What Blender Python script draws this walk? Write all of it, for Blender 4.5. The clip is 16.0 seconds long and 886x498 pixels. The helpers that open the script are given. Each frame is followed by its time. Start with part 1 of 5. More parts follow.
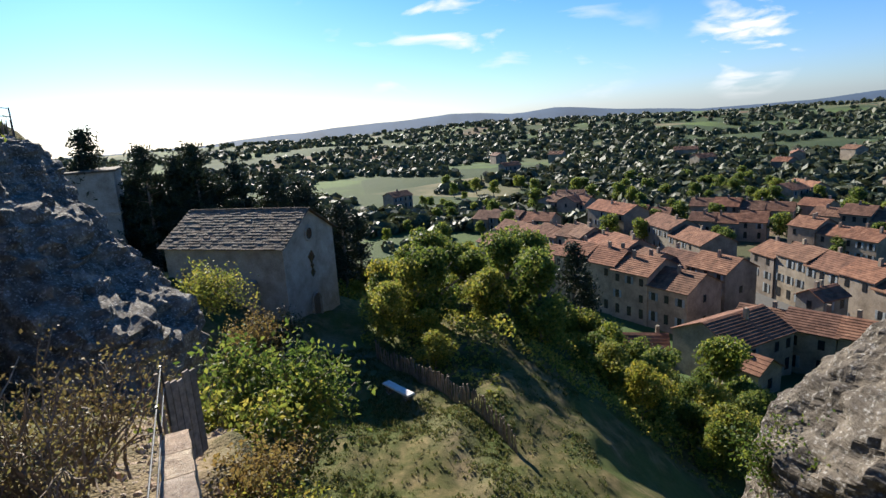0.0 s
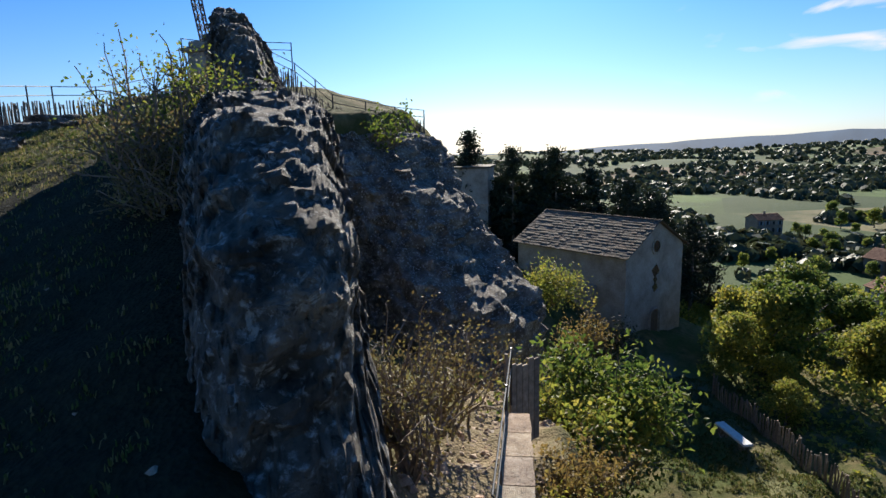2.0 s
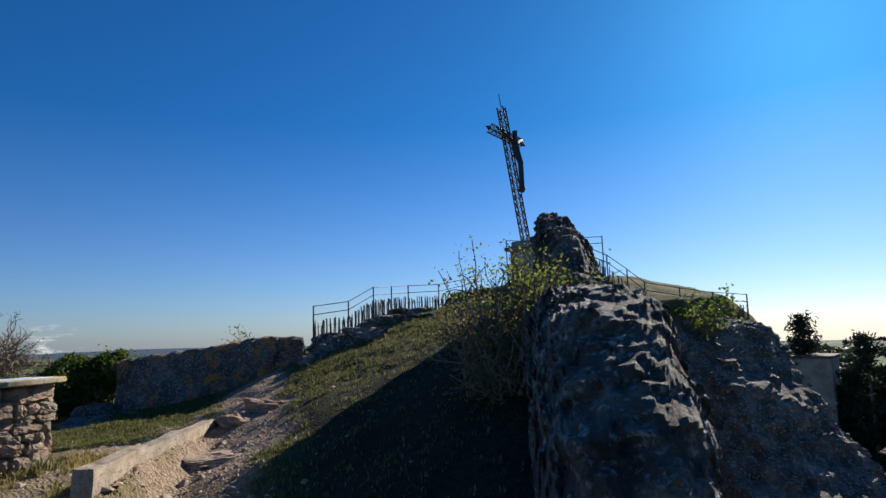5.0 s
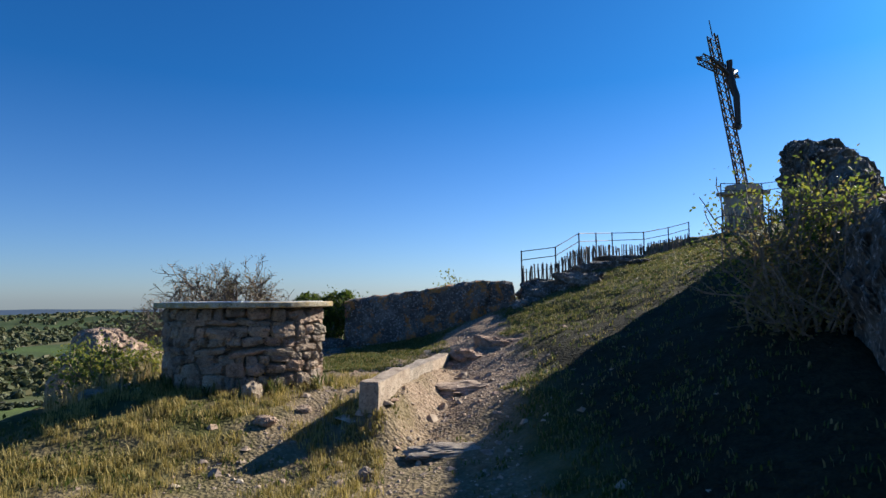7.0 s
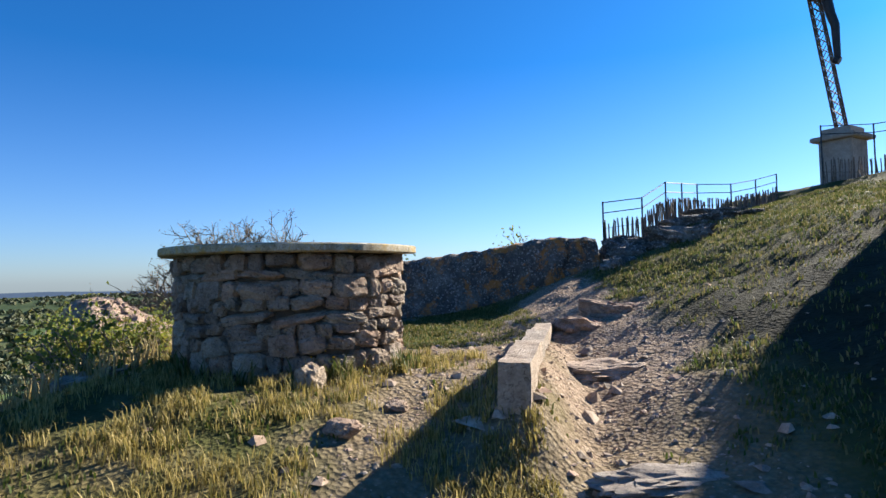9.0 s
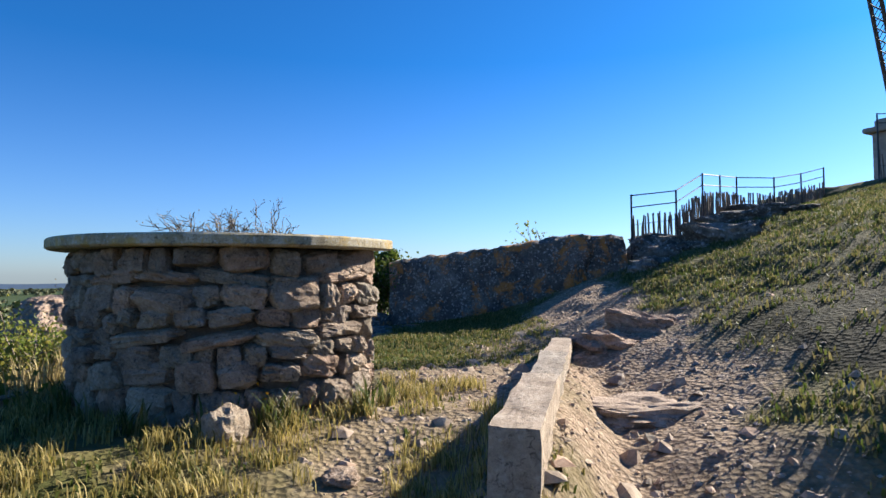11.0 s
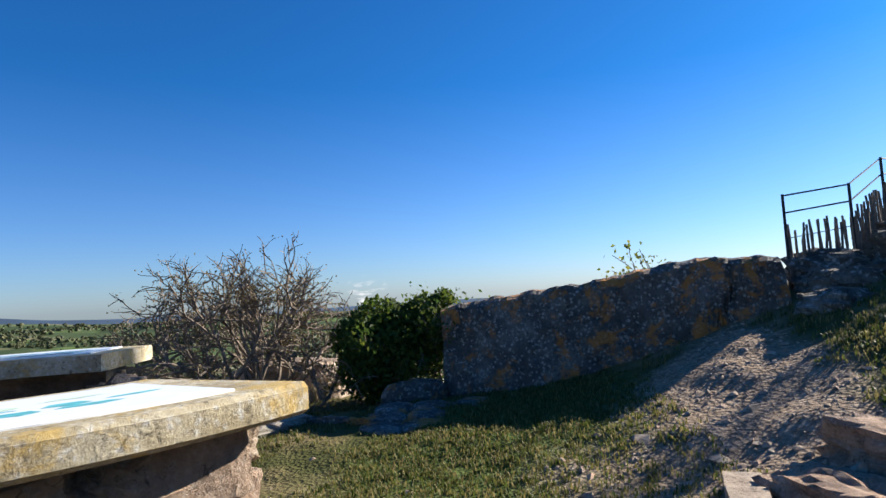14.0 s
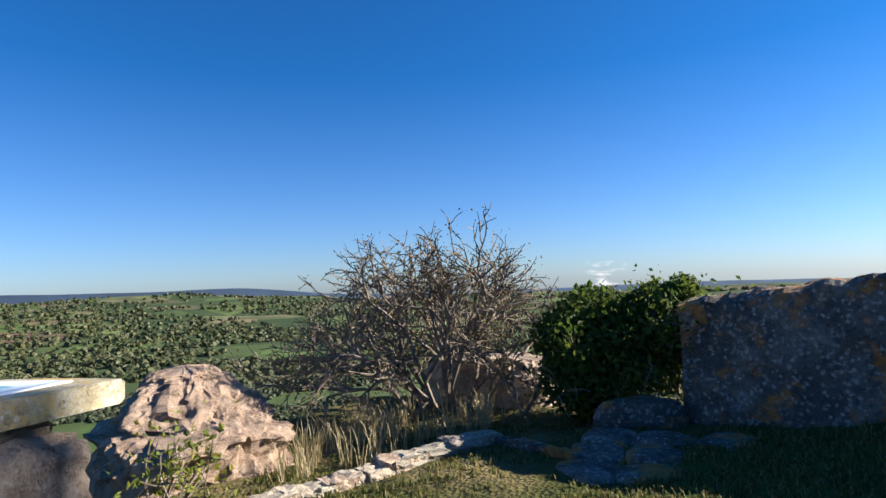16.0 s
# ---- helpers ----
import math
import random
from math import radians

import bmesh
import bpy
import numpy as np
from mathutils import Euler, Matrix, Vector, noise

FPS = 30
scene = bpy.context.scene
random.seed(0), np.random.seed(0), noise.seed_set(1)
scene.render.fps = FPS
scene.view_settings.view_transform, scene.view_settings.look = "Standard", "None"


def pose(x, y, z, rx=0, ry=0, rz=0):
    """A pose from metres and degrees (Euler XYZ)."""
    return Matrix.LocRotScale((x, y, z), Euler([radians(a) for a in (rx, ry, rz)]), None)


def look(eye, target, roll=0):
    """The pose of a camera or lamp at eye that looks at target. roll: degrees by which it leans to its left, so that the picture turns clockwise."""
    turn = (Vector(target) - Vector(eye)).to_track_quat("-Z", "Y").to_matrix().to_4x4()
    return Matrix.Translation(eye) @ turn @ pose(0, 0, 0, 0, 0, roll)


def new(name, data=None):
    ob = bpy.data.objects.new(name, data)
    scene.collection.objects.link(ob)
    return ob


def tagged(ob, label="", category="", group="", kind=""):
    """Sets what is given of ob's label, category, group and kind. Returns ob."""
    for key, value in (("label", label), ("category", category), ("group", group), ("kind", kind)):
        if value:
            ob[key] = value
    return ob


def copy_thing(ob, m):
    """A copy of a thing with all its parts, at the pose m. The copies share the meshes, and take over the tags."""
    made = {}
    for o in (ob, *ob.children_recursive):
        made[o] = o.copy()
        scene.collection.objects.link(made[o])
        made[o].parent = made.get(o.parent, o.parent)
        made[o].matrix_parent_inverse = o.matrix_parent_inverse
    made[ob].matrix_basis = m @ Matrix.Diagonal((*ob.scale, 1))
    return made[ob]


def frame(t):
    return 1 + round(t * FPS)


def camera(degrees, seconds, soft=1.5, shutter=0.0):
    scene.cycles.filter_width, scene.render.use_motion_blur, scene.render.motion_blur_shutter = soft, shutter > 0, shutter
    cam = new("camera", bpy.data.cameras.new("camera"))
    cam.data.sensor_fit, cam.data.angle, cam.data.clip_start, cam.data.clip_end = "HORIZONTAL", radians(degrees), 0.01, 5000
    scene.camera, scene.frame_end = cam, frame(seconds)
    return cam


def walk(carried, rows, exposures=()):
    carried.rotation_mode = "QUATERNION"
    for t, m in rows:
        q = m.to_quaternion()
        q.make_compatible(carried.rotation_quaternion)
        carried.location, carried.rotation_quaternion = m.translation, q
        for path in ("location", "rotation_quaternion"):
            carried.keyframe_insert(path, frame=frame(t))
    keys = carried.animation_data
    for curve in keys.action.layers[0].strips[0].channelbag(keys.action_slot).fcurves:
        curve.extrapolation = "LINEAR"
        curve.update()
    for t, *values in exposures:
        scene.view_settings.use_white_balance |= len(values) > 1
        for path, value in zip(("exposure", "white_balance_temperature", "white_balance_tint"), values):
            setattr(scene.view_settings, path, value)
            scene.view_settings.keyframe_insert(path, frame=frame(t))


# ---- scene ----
cam = camera(74.0, 16.0)
PATH = [
    (0, (5.606, 1.948, 1.981), (5.361, 3.883, 1.538), -3.75),
    (0.5, (5.566, 2.025, 1.969), (5.038, 3.907, 1.548), -3.52),
    (1, (5.519, 1.852, 1.999), (4.676, 3.626, 1.618), -2.80),
    (1.5, (5.407, 1.988, 1.955), (4.287, 3.609, 1.612), -2.47),
    (2, (5.367, 2.013, 1.931), (4.098, 3.515, 1.566), -1.43),
    (2.5, (5.294, 1.981, 1.894), (3.911, 3.381, 1.535), -1.38),
    (3, (5.250, 1.939, 1.914), (3.700, 3.170, 1.630), -1.11),
    (3.5, (5.198, 1.873, 2.002), (3.466, 2.870, 1.940), -2.30),
    (3.7, (5.155, 1.869, 2.025), (3.395, 2.819, 2.052), -2.37),
    (5.8, (5.412, 1.371, 1.924), (3.532, 1.972, 2.243), 0.02),
    (6, (5.340, 1.294, 1.889), (3.431, 1.820, 2.176), 0.36),
    (6.5, (5.033, 0.927, 1.761), (3.074, 1.274, 1.972), -0.17),
    (7, (4.499, 0.509, 1.580), (2.517, 0.714, 1.746), -0.46),
    (7.5, (3.866, -0.002, 1.421), (1.876, 0.154, 1.554), -0.47),
    (8, (3.052, -0.256, 1.241), (1.063, -0.091, 1.365), -0.36),
    (8.5, (2.171, -0.382, 1.219), (0.183, -0.203, 1.331), -0.77),
    (9, (1.474, -0.514, 1.208), (-0.517, -0.342, 1.302), -1.06),
    (9.2, (1.306, -0.518, 1.279), (-0.686, -0.357, 1.369), -0.91),
    (11.3, (-0.481, -0.068, 1.269), (-2.477, 0.037, 1.355), -0.35),
    (11.5, (-0.775, -0.051, 1.304), (-2.770, 0.056, 1.397), -0.90),
    (12, (-1.428, 0.018, 1.281), (-3.424, 0.078, 1.387), -1.20),
    (12.5, (-2.068, 0.089, 1.352), (-4.064, 0.057, 1.474), -2.10),
    (13, (-2.581, 0.162, 1.650), (-4.573, 0.043, 1.784), -3.01),
    (13.5, (-2.910, 0.092, 1.686), (-4.902, -0.040, 1.818), -3.22),
    (14, (-3.338, 0.231, 1.754), (-5.326, 0.079, 1.906), -3.07),
    (14.5, (-3.713, 0.521, 1.825), (-5.692, 0.262, 1.958), -3.17),
    (15, (-4.066, 0.532, 1.923), (-6.026, 0.150, 2.041), -2.47),
    (15.5, (-4.689, 0.356, 1.875), (-6.601, -0.223, 1.986), -2.31),
    (16, (-5.397, 0.168, 1.828), (-7.171, -0.748, 1.949), -2.25),
]
walk(cam, [(t, look(eye, target, roll)) for t, eye, target, roll in PATH],
     exposures=[(0, 1.35), (1.5, 1.15), (2.5, 1.1), (3.7, 0.85), (6, 0.7), (7, 1.05), (8, 1.35), (9, 1.5), (12.5, 1.5), (14, 1.3), (15, 1.25), (16, 1.4)])

# ---- world, sun, exposure ----
SUN_AZ, SUN_EL = 33.9, 27.2          # degrees: left of +y, above the horizon
world = bpy.data.worlds.new("sky")
scene.world = world
world.use_nodes = True
wn, wl = world.node_tree.nodes, world.node_tree.links
sky = wn.new("ShaderNodeTexSky")
sky.sky_type, sky.sun_disc = "NISHITA", False
sky.sun_elevation, sky.sun_rotation = radians(SUN_EL), radians(-SUN_AZ)
sky.air_density, sky.dust_density, sky.ozone_density = 1.0, 0.35, 3.0
wn["Background"].inputs["Strength"].default_value = 0.045


def sky_cloud(yaw, el, reach, scale, low, high, seed):
    """A soft patch of cloud round one direction: how much of it covers the sky, 0 to 1."""
    co = wn.new("ShaderNodeTexCoord")
    mp = wn.new("ShaderNodeMapping")
    mp.inputs["Scale"].default_value, mp.inputs["Location"].default_value = (scale, scale, scale * 3.2), (seed, seed, 0)
    nz = wn.new("ShaderNodeTexNoise")
    nz.inputs["Scale"].default_value, nz.inputs["Detail"].default_value, nz.inputs["Distortion"].default_value = 1.0, 9, 0.4
    wl.new(co.outputs["Generated"], mp.inputs["Vector"])
    wl.new(mp.outputs["Vector"], nz.inputs["Vector"])
    dot = wn.new("ShaderNodeVectorMath")
    dot.operation = "DOT_PRODUCT"
    dot.inputs[1].default_value = (-math.sin(radians(yaw)) * math.cos(radians(el)), math.cos(radians(yaw)) * math.cos(radians(el)), math.sin(radians(el)))
    wl.new(co.outputs["Generated"], dot.inputs[0])
    near = wn.new("ShaderNodeMapRange")
    near.inputs["From Min"].default_value, near.inputs["From Max"].default_value = math.cos(radians(reach)), math.cos(radians(reach * 0.35))
    wl.new(dot.outputs["Value"], near.inputs["Value"])
    thick = wn.new("ShaderNodeMapRange")
    thick.inputs["From Min"].default_value, thick.inputs["From Max"].default_value = low, high
    wl.new(nz.outputs["Fac"], thick.inputs["Value"])
    mul = wn.new("ShaderNodeMath")
    mul.operation = "MULTIPLY"
    wl.new(near.outputs["Result"], mul.inputs[0])
    wl.new(thick.outputs["Result"], mul.inputs[1])
    return mul.outputs[0]


tint = wn.new("ShaderNodeMix")
tint.data_type, tint.blend_type = "RGBA", "MULTIPLY"
height = wn.new("ShaderNodeSeparateXYZ")
wl.new(wn.new("ShaderNodeTexCoord").outputs["Generated"], height.inputs[0])
depth = wn.new("ShaderNodeMapRange")
depth.inputs["From Min"].default_value, depth.inputs["From Max"].default_value = -0.02, 0.34
depth.inputs["To Min"].default_value, depth.inputs["To Max"].default_value = 0.0, 1.0
wl.new(height.outputs["Z"], depth.inputs["Value"])
tint.inputs["Factor"].default_value = 1.0
SKY_IN = [i for i in tint.inputs if i.name in "AB" and i.type == "RGBA"]
shade = wn.new("ShaderNodeMix")
shade.data_type = "RGBA"
wl.new(depth.outputs["Result"], shade.inputs["Factor"])
low_high = [i for i in shade.inputs if i.name in "AB" and i.type == "RGBA"]
low_high[0].default_value, low_high[1].default_value = (0.80, 1.0, 1.50, 1), (0.15, 0.70, 1.30, 1)
wl.new([o for o in shade.outputs if o.type == "RGBA"][0], SKY_IN[1])
wl.new(sky.outputs["Color"], SKY_IN[0])
SKY_COL = [o for o in tint.outputs if o.type == "RGBA"][0]
for args in ((3.5, 8.5, 17, 7.0, 0.56, 0.70, 3.1), (-20, 4.5, 5, 14.0, 0.52, 0.66, 9.4), (102.0, -0.3, 2.6, 30.0, 0.52, 0.68, 5.0)):
    puff = wn.new("ShaderNodeMix")
    puff.data_type = "RGBA"
    wl.new(sky_cloud(*args), puff.inputs["Factor"])
    ends = [i for i in puff.inputs if i.name in "AB" and i.type == "RGBA"]
    wl.new(SKY_COL, ends[0])
    ends[1].default_value = (9.5, 9.6, 9.9, 1)
    SKY_COL = [o for o in puff.outputs if o.type == "RGBA"][0]
wl.new(SKY_COL, wn["Background"].inputs["Color"])
sun = new("sun", bpy.data.lights.new("sun", "SUN"))
sun.data.energy, sun.data.angle, sun.data.color = 5.0, radians(0.55), (1.0, 0.93, 0.82)
SUN_DIR = Vector((-math.sin(radians(SUN_AZ)) * math.cos(radians(SUN_EL)), math.cos(radians(SUN_AZ)) * math.cos(radians(SUN_EL)), math.sin(radians(SUN_EL))))
sun.matrix_world = look(SUN_DIR * 100, (0, 0, 0))

# ---- materials ----


def node_mat(name, rough=0.85, spec=0.25):
    m = bpy.data.materials.new(name)
    m.use_nodes = True
    b = m.node_tree.nodes["Principled BSDF"]
    b.inputs["Roughness"].default_value = rough
    b.inputs["Specular IOR Level"].default_value = spec
    return m, m.node_tree.nodes, m.node_tree.links, b


def tex_noise(n, l, scale, detail=6.0, rough=0.6, space="Object", distort=0.0):
    c = n.new("ShaderNodeTexCoord")
    t = n.new("ShaderNodeTexNoise")
    t.inputs["Scale"].default_value, t.inputs["Detail"].default_value = scale, detail
    t.inputs["Roughness"].default_value, t.inputs["Distortion"].default_value = rough, distort
    if space == "World":
        g = n.new("ShaderNodeNewGeometry")
        l.new(g.outputs["Position"], t.inputs["Vector"])
    else:
        l.new(c.outputs[space], t.inputs["Vector"])
    return t


def ramp(n, l, source, stops):
    r = n.new("ShaderNodeValToRGB")
    e = r.color_ramp.elements
    while len(e) < len(stops):
        e.new(0.5)
    for k, (at, col) in zip(e, stops):
        k.position, k.color = at, (*col, 1)
    l.new(source, r.inputs["Fac"])
    return r


def mixc(n, l, fac, a, b, how="MIX"):
    m = n.new("ShaderNodeMix")
    m.data_type, m.blend_type = "RGBA", how
    for key, v in (("Factor", fac), ("A", a), ("B", b)):
        s = [i for i in m.inputs if i.name == key and i.enabled][0]
        if hasattr(v, "links"):
            l.new(v, s)
        elif isinstance(v, (int, float)):
            s.default_value = v
        else:
            s.default_value = (*v, 1)
    return [o for o in m.outputs if o.enabled][0]


def bump(n, l, b, height, strength, dist):
    k = n.new("ShaderNodeBump")
    k.inputs["Strength"].default_value, k.inputs["Distance"].default_value = strength, dist
    l.new(height, k.inputs["Height"])
    l.new(k.outputs["Normal"], b.inputs["Normal"])


def per_piece(n, l, kind="Random"):
    if kind == "Random":
        return n.new("ShaderNodeObjectInfo").outputs["Random"]
    return n.new("ShaderNodeNewGeometry").outputs["Random Per Island"]


def stone_mat(name, dark, mid, light, scale=2.0, spots=None, lichen=0.35, piece=None, bump_d=0.03, space="World", speck=0.0):
    m, n, l, b = node_mat(name, 0.9, 0.2)
    big = tex_noise(n, l, scale, 8, 0.65, space)
    col = ramp(n, l, big.outputs["Fac"], [(0.3, dark), (0.5, mid), (0.72, light)]).outputs["Color"]
    fine = tex_noise(n, l, scale * 11, 8, 0.7, space)
    col = mixc(n, l, 0.45, col, ramp(n, l, fine.outputs["Fac"], [(0.3, (0.35, 0.34, 0.33)), (0.7, (1.25, 1.22, 1.15))]).outputs["Color"], "MULTIPLY")
    if lichen:
        li = tex_noise(n, l, scale * 3.1, 6, 0.75, space, 0.6)
        fac = ramp(n, l, li.outputs["Fac"], [(0.60, (0, 0, 0)), (0.66, (lichen,) * 3)]).outputs["Color"]
        col = mixc(n, l, fac, col, (0.52, 0.5, 0.45))
    if speck:
        cell = n.new("ShaderNodeTexVoronoi")
        cell.feature, cell.inputs["Scale"].default_value = "F1", scale * 9
        geo = n.new("ShaderNodeNewGeometry")
        warp = tex_noise(n, l, scale * 7, 8, 0.8, space)
        add = n.new("ShaderNodeVectorMath")
        add.operation = "MULTIPLY_ADD"
        add.inputs[1].default_value = (0.24 / scale,) * 3
        l.new(warp.outputs["Color"], add.inputs[0])
        l.new(geo.outputs["Position"], add.inputs[2])
        l.new(add.outputs["Vector"], cell.inputs["Vector"])
        pick = n.new("ShaderNodeSeparateColor")
        l.new(cell.outputs["Color"], pick.inputs["Color"])
        blot = ramp(n, l, pick.outputs["Red"], [(0.58, (0, 0, 0)), (0.62, (speck,) * 3)]).outputs["Color"]
        core = ramp(n, l, cell.outputs["Distance"], [(0.25, (1, 1, 1)), (0.6, (0, 0, 0))]).outputs["Color"]
        core = mixc(n, l, 1.0, core, ramp(n, l, fine.outputs["Fac"], [(0.40, (0.15,) * 3), (0.58, (1, 1, 1))]).outputs["Color"], "MULTIPLY")
        col = mixc(n, l, mixc(n, l, 1.0, blot, core, "MULTIPLY"), col, (0.50, 0.485, 0.45))
        pits = tex_noise(n, l, scale * 5, 7, 0.8, space, 0.8)
        col = mixc(n, l, ramp(n, l, pits.outputs["Fac"], [(0.36, (0.8,) * 3), (0.46, (0, 0, 0))]).outputs["Color"], col, (0.03, 0.027, 0.024))
    if spots:
        sp = tex_noise(n, l, scale * 0.8, 6, 0.75, space, 0.4)
        fac = ramp(n, l, sp.outputs["Fac"], [(0.52, (0, 0, 0)), (0.60, (0.75,) * 3)]).outputs["Color"]
        col = mixc(n, l, fac, col, spots)
    if piece:
        tint = ramp(n, l, per_piece(n, l, piece), [(0.0, (0.62, 0.6, 0.62)), (0.35, (1.0, 0.93, 0.85)), (0.6, (1.15, 0.92, 0.8)), (0.8, (0.75, 0.78, 0.75)), (1.0, (1.2, 1.12, 1.0))]).outputs["Color"]
        col = mixc(n, l, 0.85, col, tint, "MULTIPLY")
    l.new(col, b.inputs["Base Color"])
    hmix = n.new("ShaderNodeMath")
    hmix.operation = "ADD"
    l.new(big.outputs["Fac"], hmix.inputs[0])
    l.new(fine.outputs["Fac"], hmix.inputs[1])
    bump(n, l, b, hmix.outputs[0], 0.8, bump_d)
    return m


def leaf_mat(name, cols, trans=0.5, kind="Island"):
    m, n, l, b = node_mat(name, 0.6, 0.3)
    rnd = per_piece(n, l, "Island")
    stops = [(i / (len(cols) - 1), c) for i, c in enumerate(cols)]
    col = ramp(n, l, rnd, stops).outputs["Color"]
    tint = ramp(n, l, per_piece(n, l, "Random"), [(0, (0.75, 0.8, 0.75)), (0.5, (1, 1, 1)), (1, (1.25, 1.15, 0.9))]).outputs["Color"]
    col = mixc(n, l, 1.0, col, tint, "MULTIPLY")
    l.new(col, b.inputs["Base Color"])
    if trans:
        t = n.new("ShaderNodeBsdfTranslucent")
        mx = n.new("ShaderNodeMixShader")
        mx.inputs[0].default_value = trans
        l.new(col, t.inputs["Color"])
        l.new(b.outputs[0], mx.inputs[1])
        l.new(t.outputs[0], mx.inputs[2])
        l.new(mx.outputs[0], n["Material Output"].inputs["Surface"])
    return m


def plain_mat(name, col, rough=0.7, var=0.35, scale=8.0, metal=0.0, piece=None, bump_d=0.004):
    m, n, l, b = node_mat(name, rough, 0.3)
    b.inputs["Metallic"].default_value = metal
    t = tex_noise(n, l, scale, 8, 0.65, "World")
    lo, hi = tuple(c * (1 - var) for c in col), tuple(min(1, c * (1 + var)) for c in col)
    c = ramp(n, l, t.outputs["Fac"], [(0.3, lo), (0.7, hi)]).outputs["Color"]
    if piece:
        c = mixc(n, l, 0.7, c, ramp(n, l, per_piece(n, l, piece), [(0, (0.6, 0.6, 0.62)), (1, (1.35, 1.3, 1.25))]).outputs["Color"], "MULTIPLY")
    l.new(c, b.inputs["Base Color"])
    if bump_d:
        bump(n, l, b, t.outputs["Fac"], 0.6, bump_d)
    return m


def ground_mat():
    m, n, l, b = node_mat("ground_cover", 0.95, 0.1)
    at = n.new("ShaderNodeAttribute")
    at.attribute_name = "zone"
    sep = n.new("ShaderNodeSeparateColor")
    l.new(at.outputs["Color"], sep.inputs["Color"])
    fine = tex_noise(n, l, 9, 10, 0.72, "World")
    mid = tex_noise(n, l, 1.1, 8, 0.65, "World")
    far = tex_noise(n, l, 0.02, 8, 0.6, "World")
    grass = ramp(n, l, mid.outputs["Fac"], [(0.25, (0.035, 0.042, 0.012)), (0.45, (0.075, 0.075, 0.025)), (0.6, (0.15, 0.12, 0.055)), (0.75, (0.24, 0.19, 0.10))]).outputs["Color"]
    lush = ramp(n, l, fine.outputs["Fac"], [(0.3, (0.035, 0.055, 0.012)), (0.7, (0.10, 0.13, 0.035))]).outputs["Color"]
    grass = mixc(n, l, sep.outputs["Green"], grass, lush)
    # alpha blends to near-black: the fin's shadow painted into the bank's ground colour
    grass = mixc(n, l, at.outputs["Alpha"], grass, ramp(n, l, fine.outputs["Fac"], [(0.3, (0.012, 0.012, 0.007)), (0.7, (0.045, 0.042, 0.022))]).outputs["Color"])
    dirt = ramp(n, l, fine.outputs["Fac"], [(0.25, (0.15, 0.10, 0.068)), (0.5, (0.33, 0.245, 0.175)), (0.75, (0.53, 0.43, 0.335))]).outputs["Color"]
    vor = n.new("ShaderNodeTexVoronoi")
    vor.inputs["Scale"].default_value = 22
    g = n.new("ShaderNodeNewGeometry")
    l.new(g.outputs["Position"], vor.inputs["Vector"])
    dirt = mixc(n, l, 0.5, dirt, ramp(n, l, vor.outputs["Distance"], [(0.1, (1.25, 1.2, 1.15)), (0.6, (0.5, 0.46, 0.42))]).outputs["Color"], "MULTIPLY")
    near = mixc(n, l, sep.outputs["Red"], grass, dirt)
    cell = n.new("ShaderNodeTexVoronoi")
    cell.inputs["Scale"].default_value = 0.013
    l.new(g.outputs["Position"], cell.inputs["Vector"])
    hue = n.new("ShaderNodeSeparateColor")
    l.new(cell.outputs["Color"], hue.inputs["Color"])
    fields = ramp(n, l, hue.outputs["Red"], [(0.0, (0.03, 0.05, 0.022)), (0.45, (0.05, 0.075, 0.03)), (0.6, (0.085, 0.13, 0.038)), (0.75, (0.105, 0.145, 0.048)), (0.88, (0.18, 0.15, 0.09)), (1.0, (0.14, 0.09, 0.062))]).outputs["Color"]
    woods = ramp(n, l, far.outputs["Fac"], [(0.35, (0.025, 0.042, 0.018)), (0.65, (0.06, 0.08, 0.035))]).outputs["Color"]
    distant = mixc(n, l, ramp(n, l, far.outputs["Fac"], [(0.42, (1, 1, 1)), (0.56, (0.25,) * 3)]).outputs["Color"], woods, fields)
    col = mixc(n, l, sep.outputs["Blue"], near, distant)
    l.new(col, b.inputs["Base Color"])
    h = n.new("ShaderNodeMath")
    h.operation = "MULTIPLY_ADD"
    l.new(fine.outputs["Fac"], h.inputs[0])
    h.inputs[1].default_value = 1.0
    l.new(vor.outputs["Distance"], h.inputs[2])
    bump(n, l, b, h.outputs[0], 0.7, 0.035)
    return m


M_GROUND = ground_mat()
M_CLIFF = stone_mat("grey_limestone_cliff", (0.055, 0.047, 0.039), (0.165, 0.145, 0.122), (0.37, 0.34, 0.295), 1.7, None, 0.75, None, 0.12, "World", 0.95)
M_SLABWALL = stone_mat("lichen_rock_wall", (0.065, 0.058, 0.054), (0.135, 0.122, 0.112), (0.27, 0.25, 0.225), 2.4, (0.50, 0.20, 0.04), 0.5, None, 0.04, "World", 0.8)
M_RUBBLE = stone_mat("rubble_stone", (0.19, 0.15, 0.12), (0.40, 0.325, 0.26), (0.60, 0.52, 0.43), 5.0, None, 0.5, "Random", 0.05, "World", 0.5)
M_TAN = stone_mat("tan_grey_rock", (0.06, 0.05, 0.04), (0.13, 0.11, 0.088), (0.24, 0.205, 0.165), 2.2, None, 0.5, None, 0.06, "World", 0.6)
M_MORTAR = stone_mat("old_mortar", (0.06, 0.05, 0.04), (0.13, 0.105, 0.085), (0.24, 0.20, 0.165), 7.0, None, 0.0, None, 0.03)
M_SLAB = stone_mat("yellow_lichen_slab", (0.23, 0.18, 0.10), (0.42, 0.36, 0.24), (0.6, 0.55, 0.43), 6.0, (0.46, 0.31, 0.09), 0.6, None, 0.008, "World", 0.9)
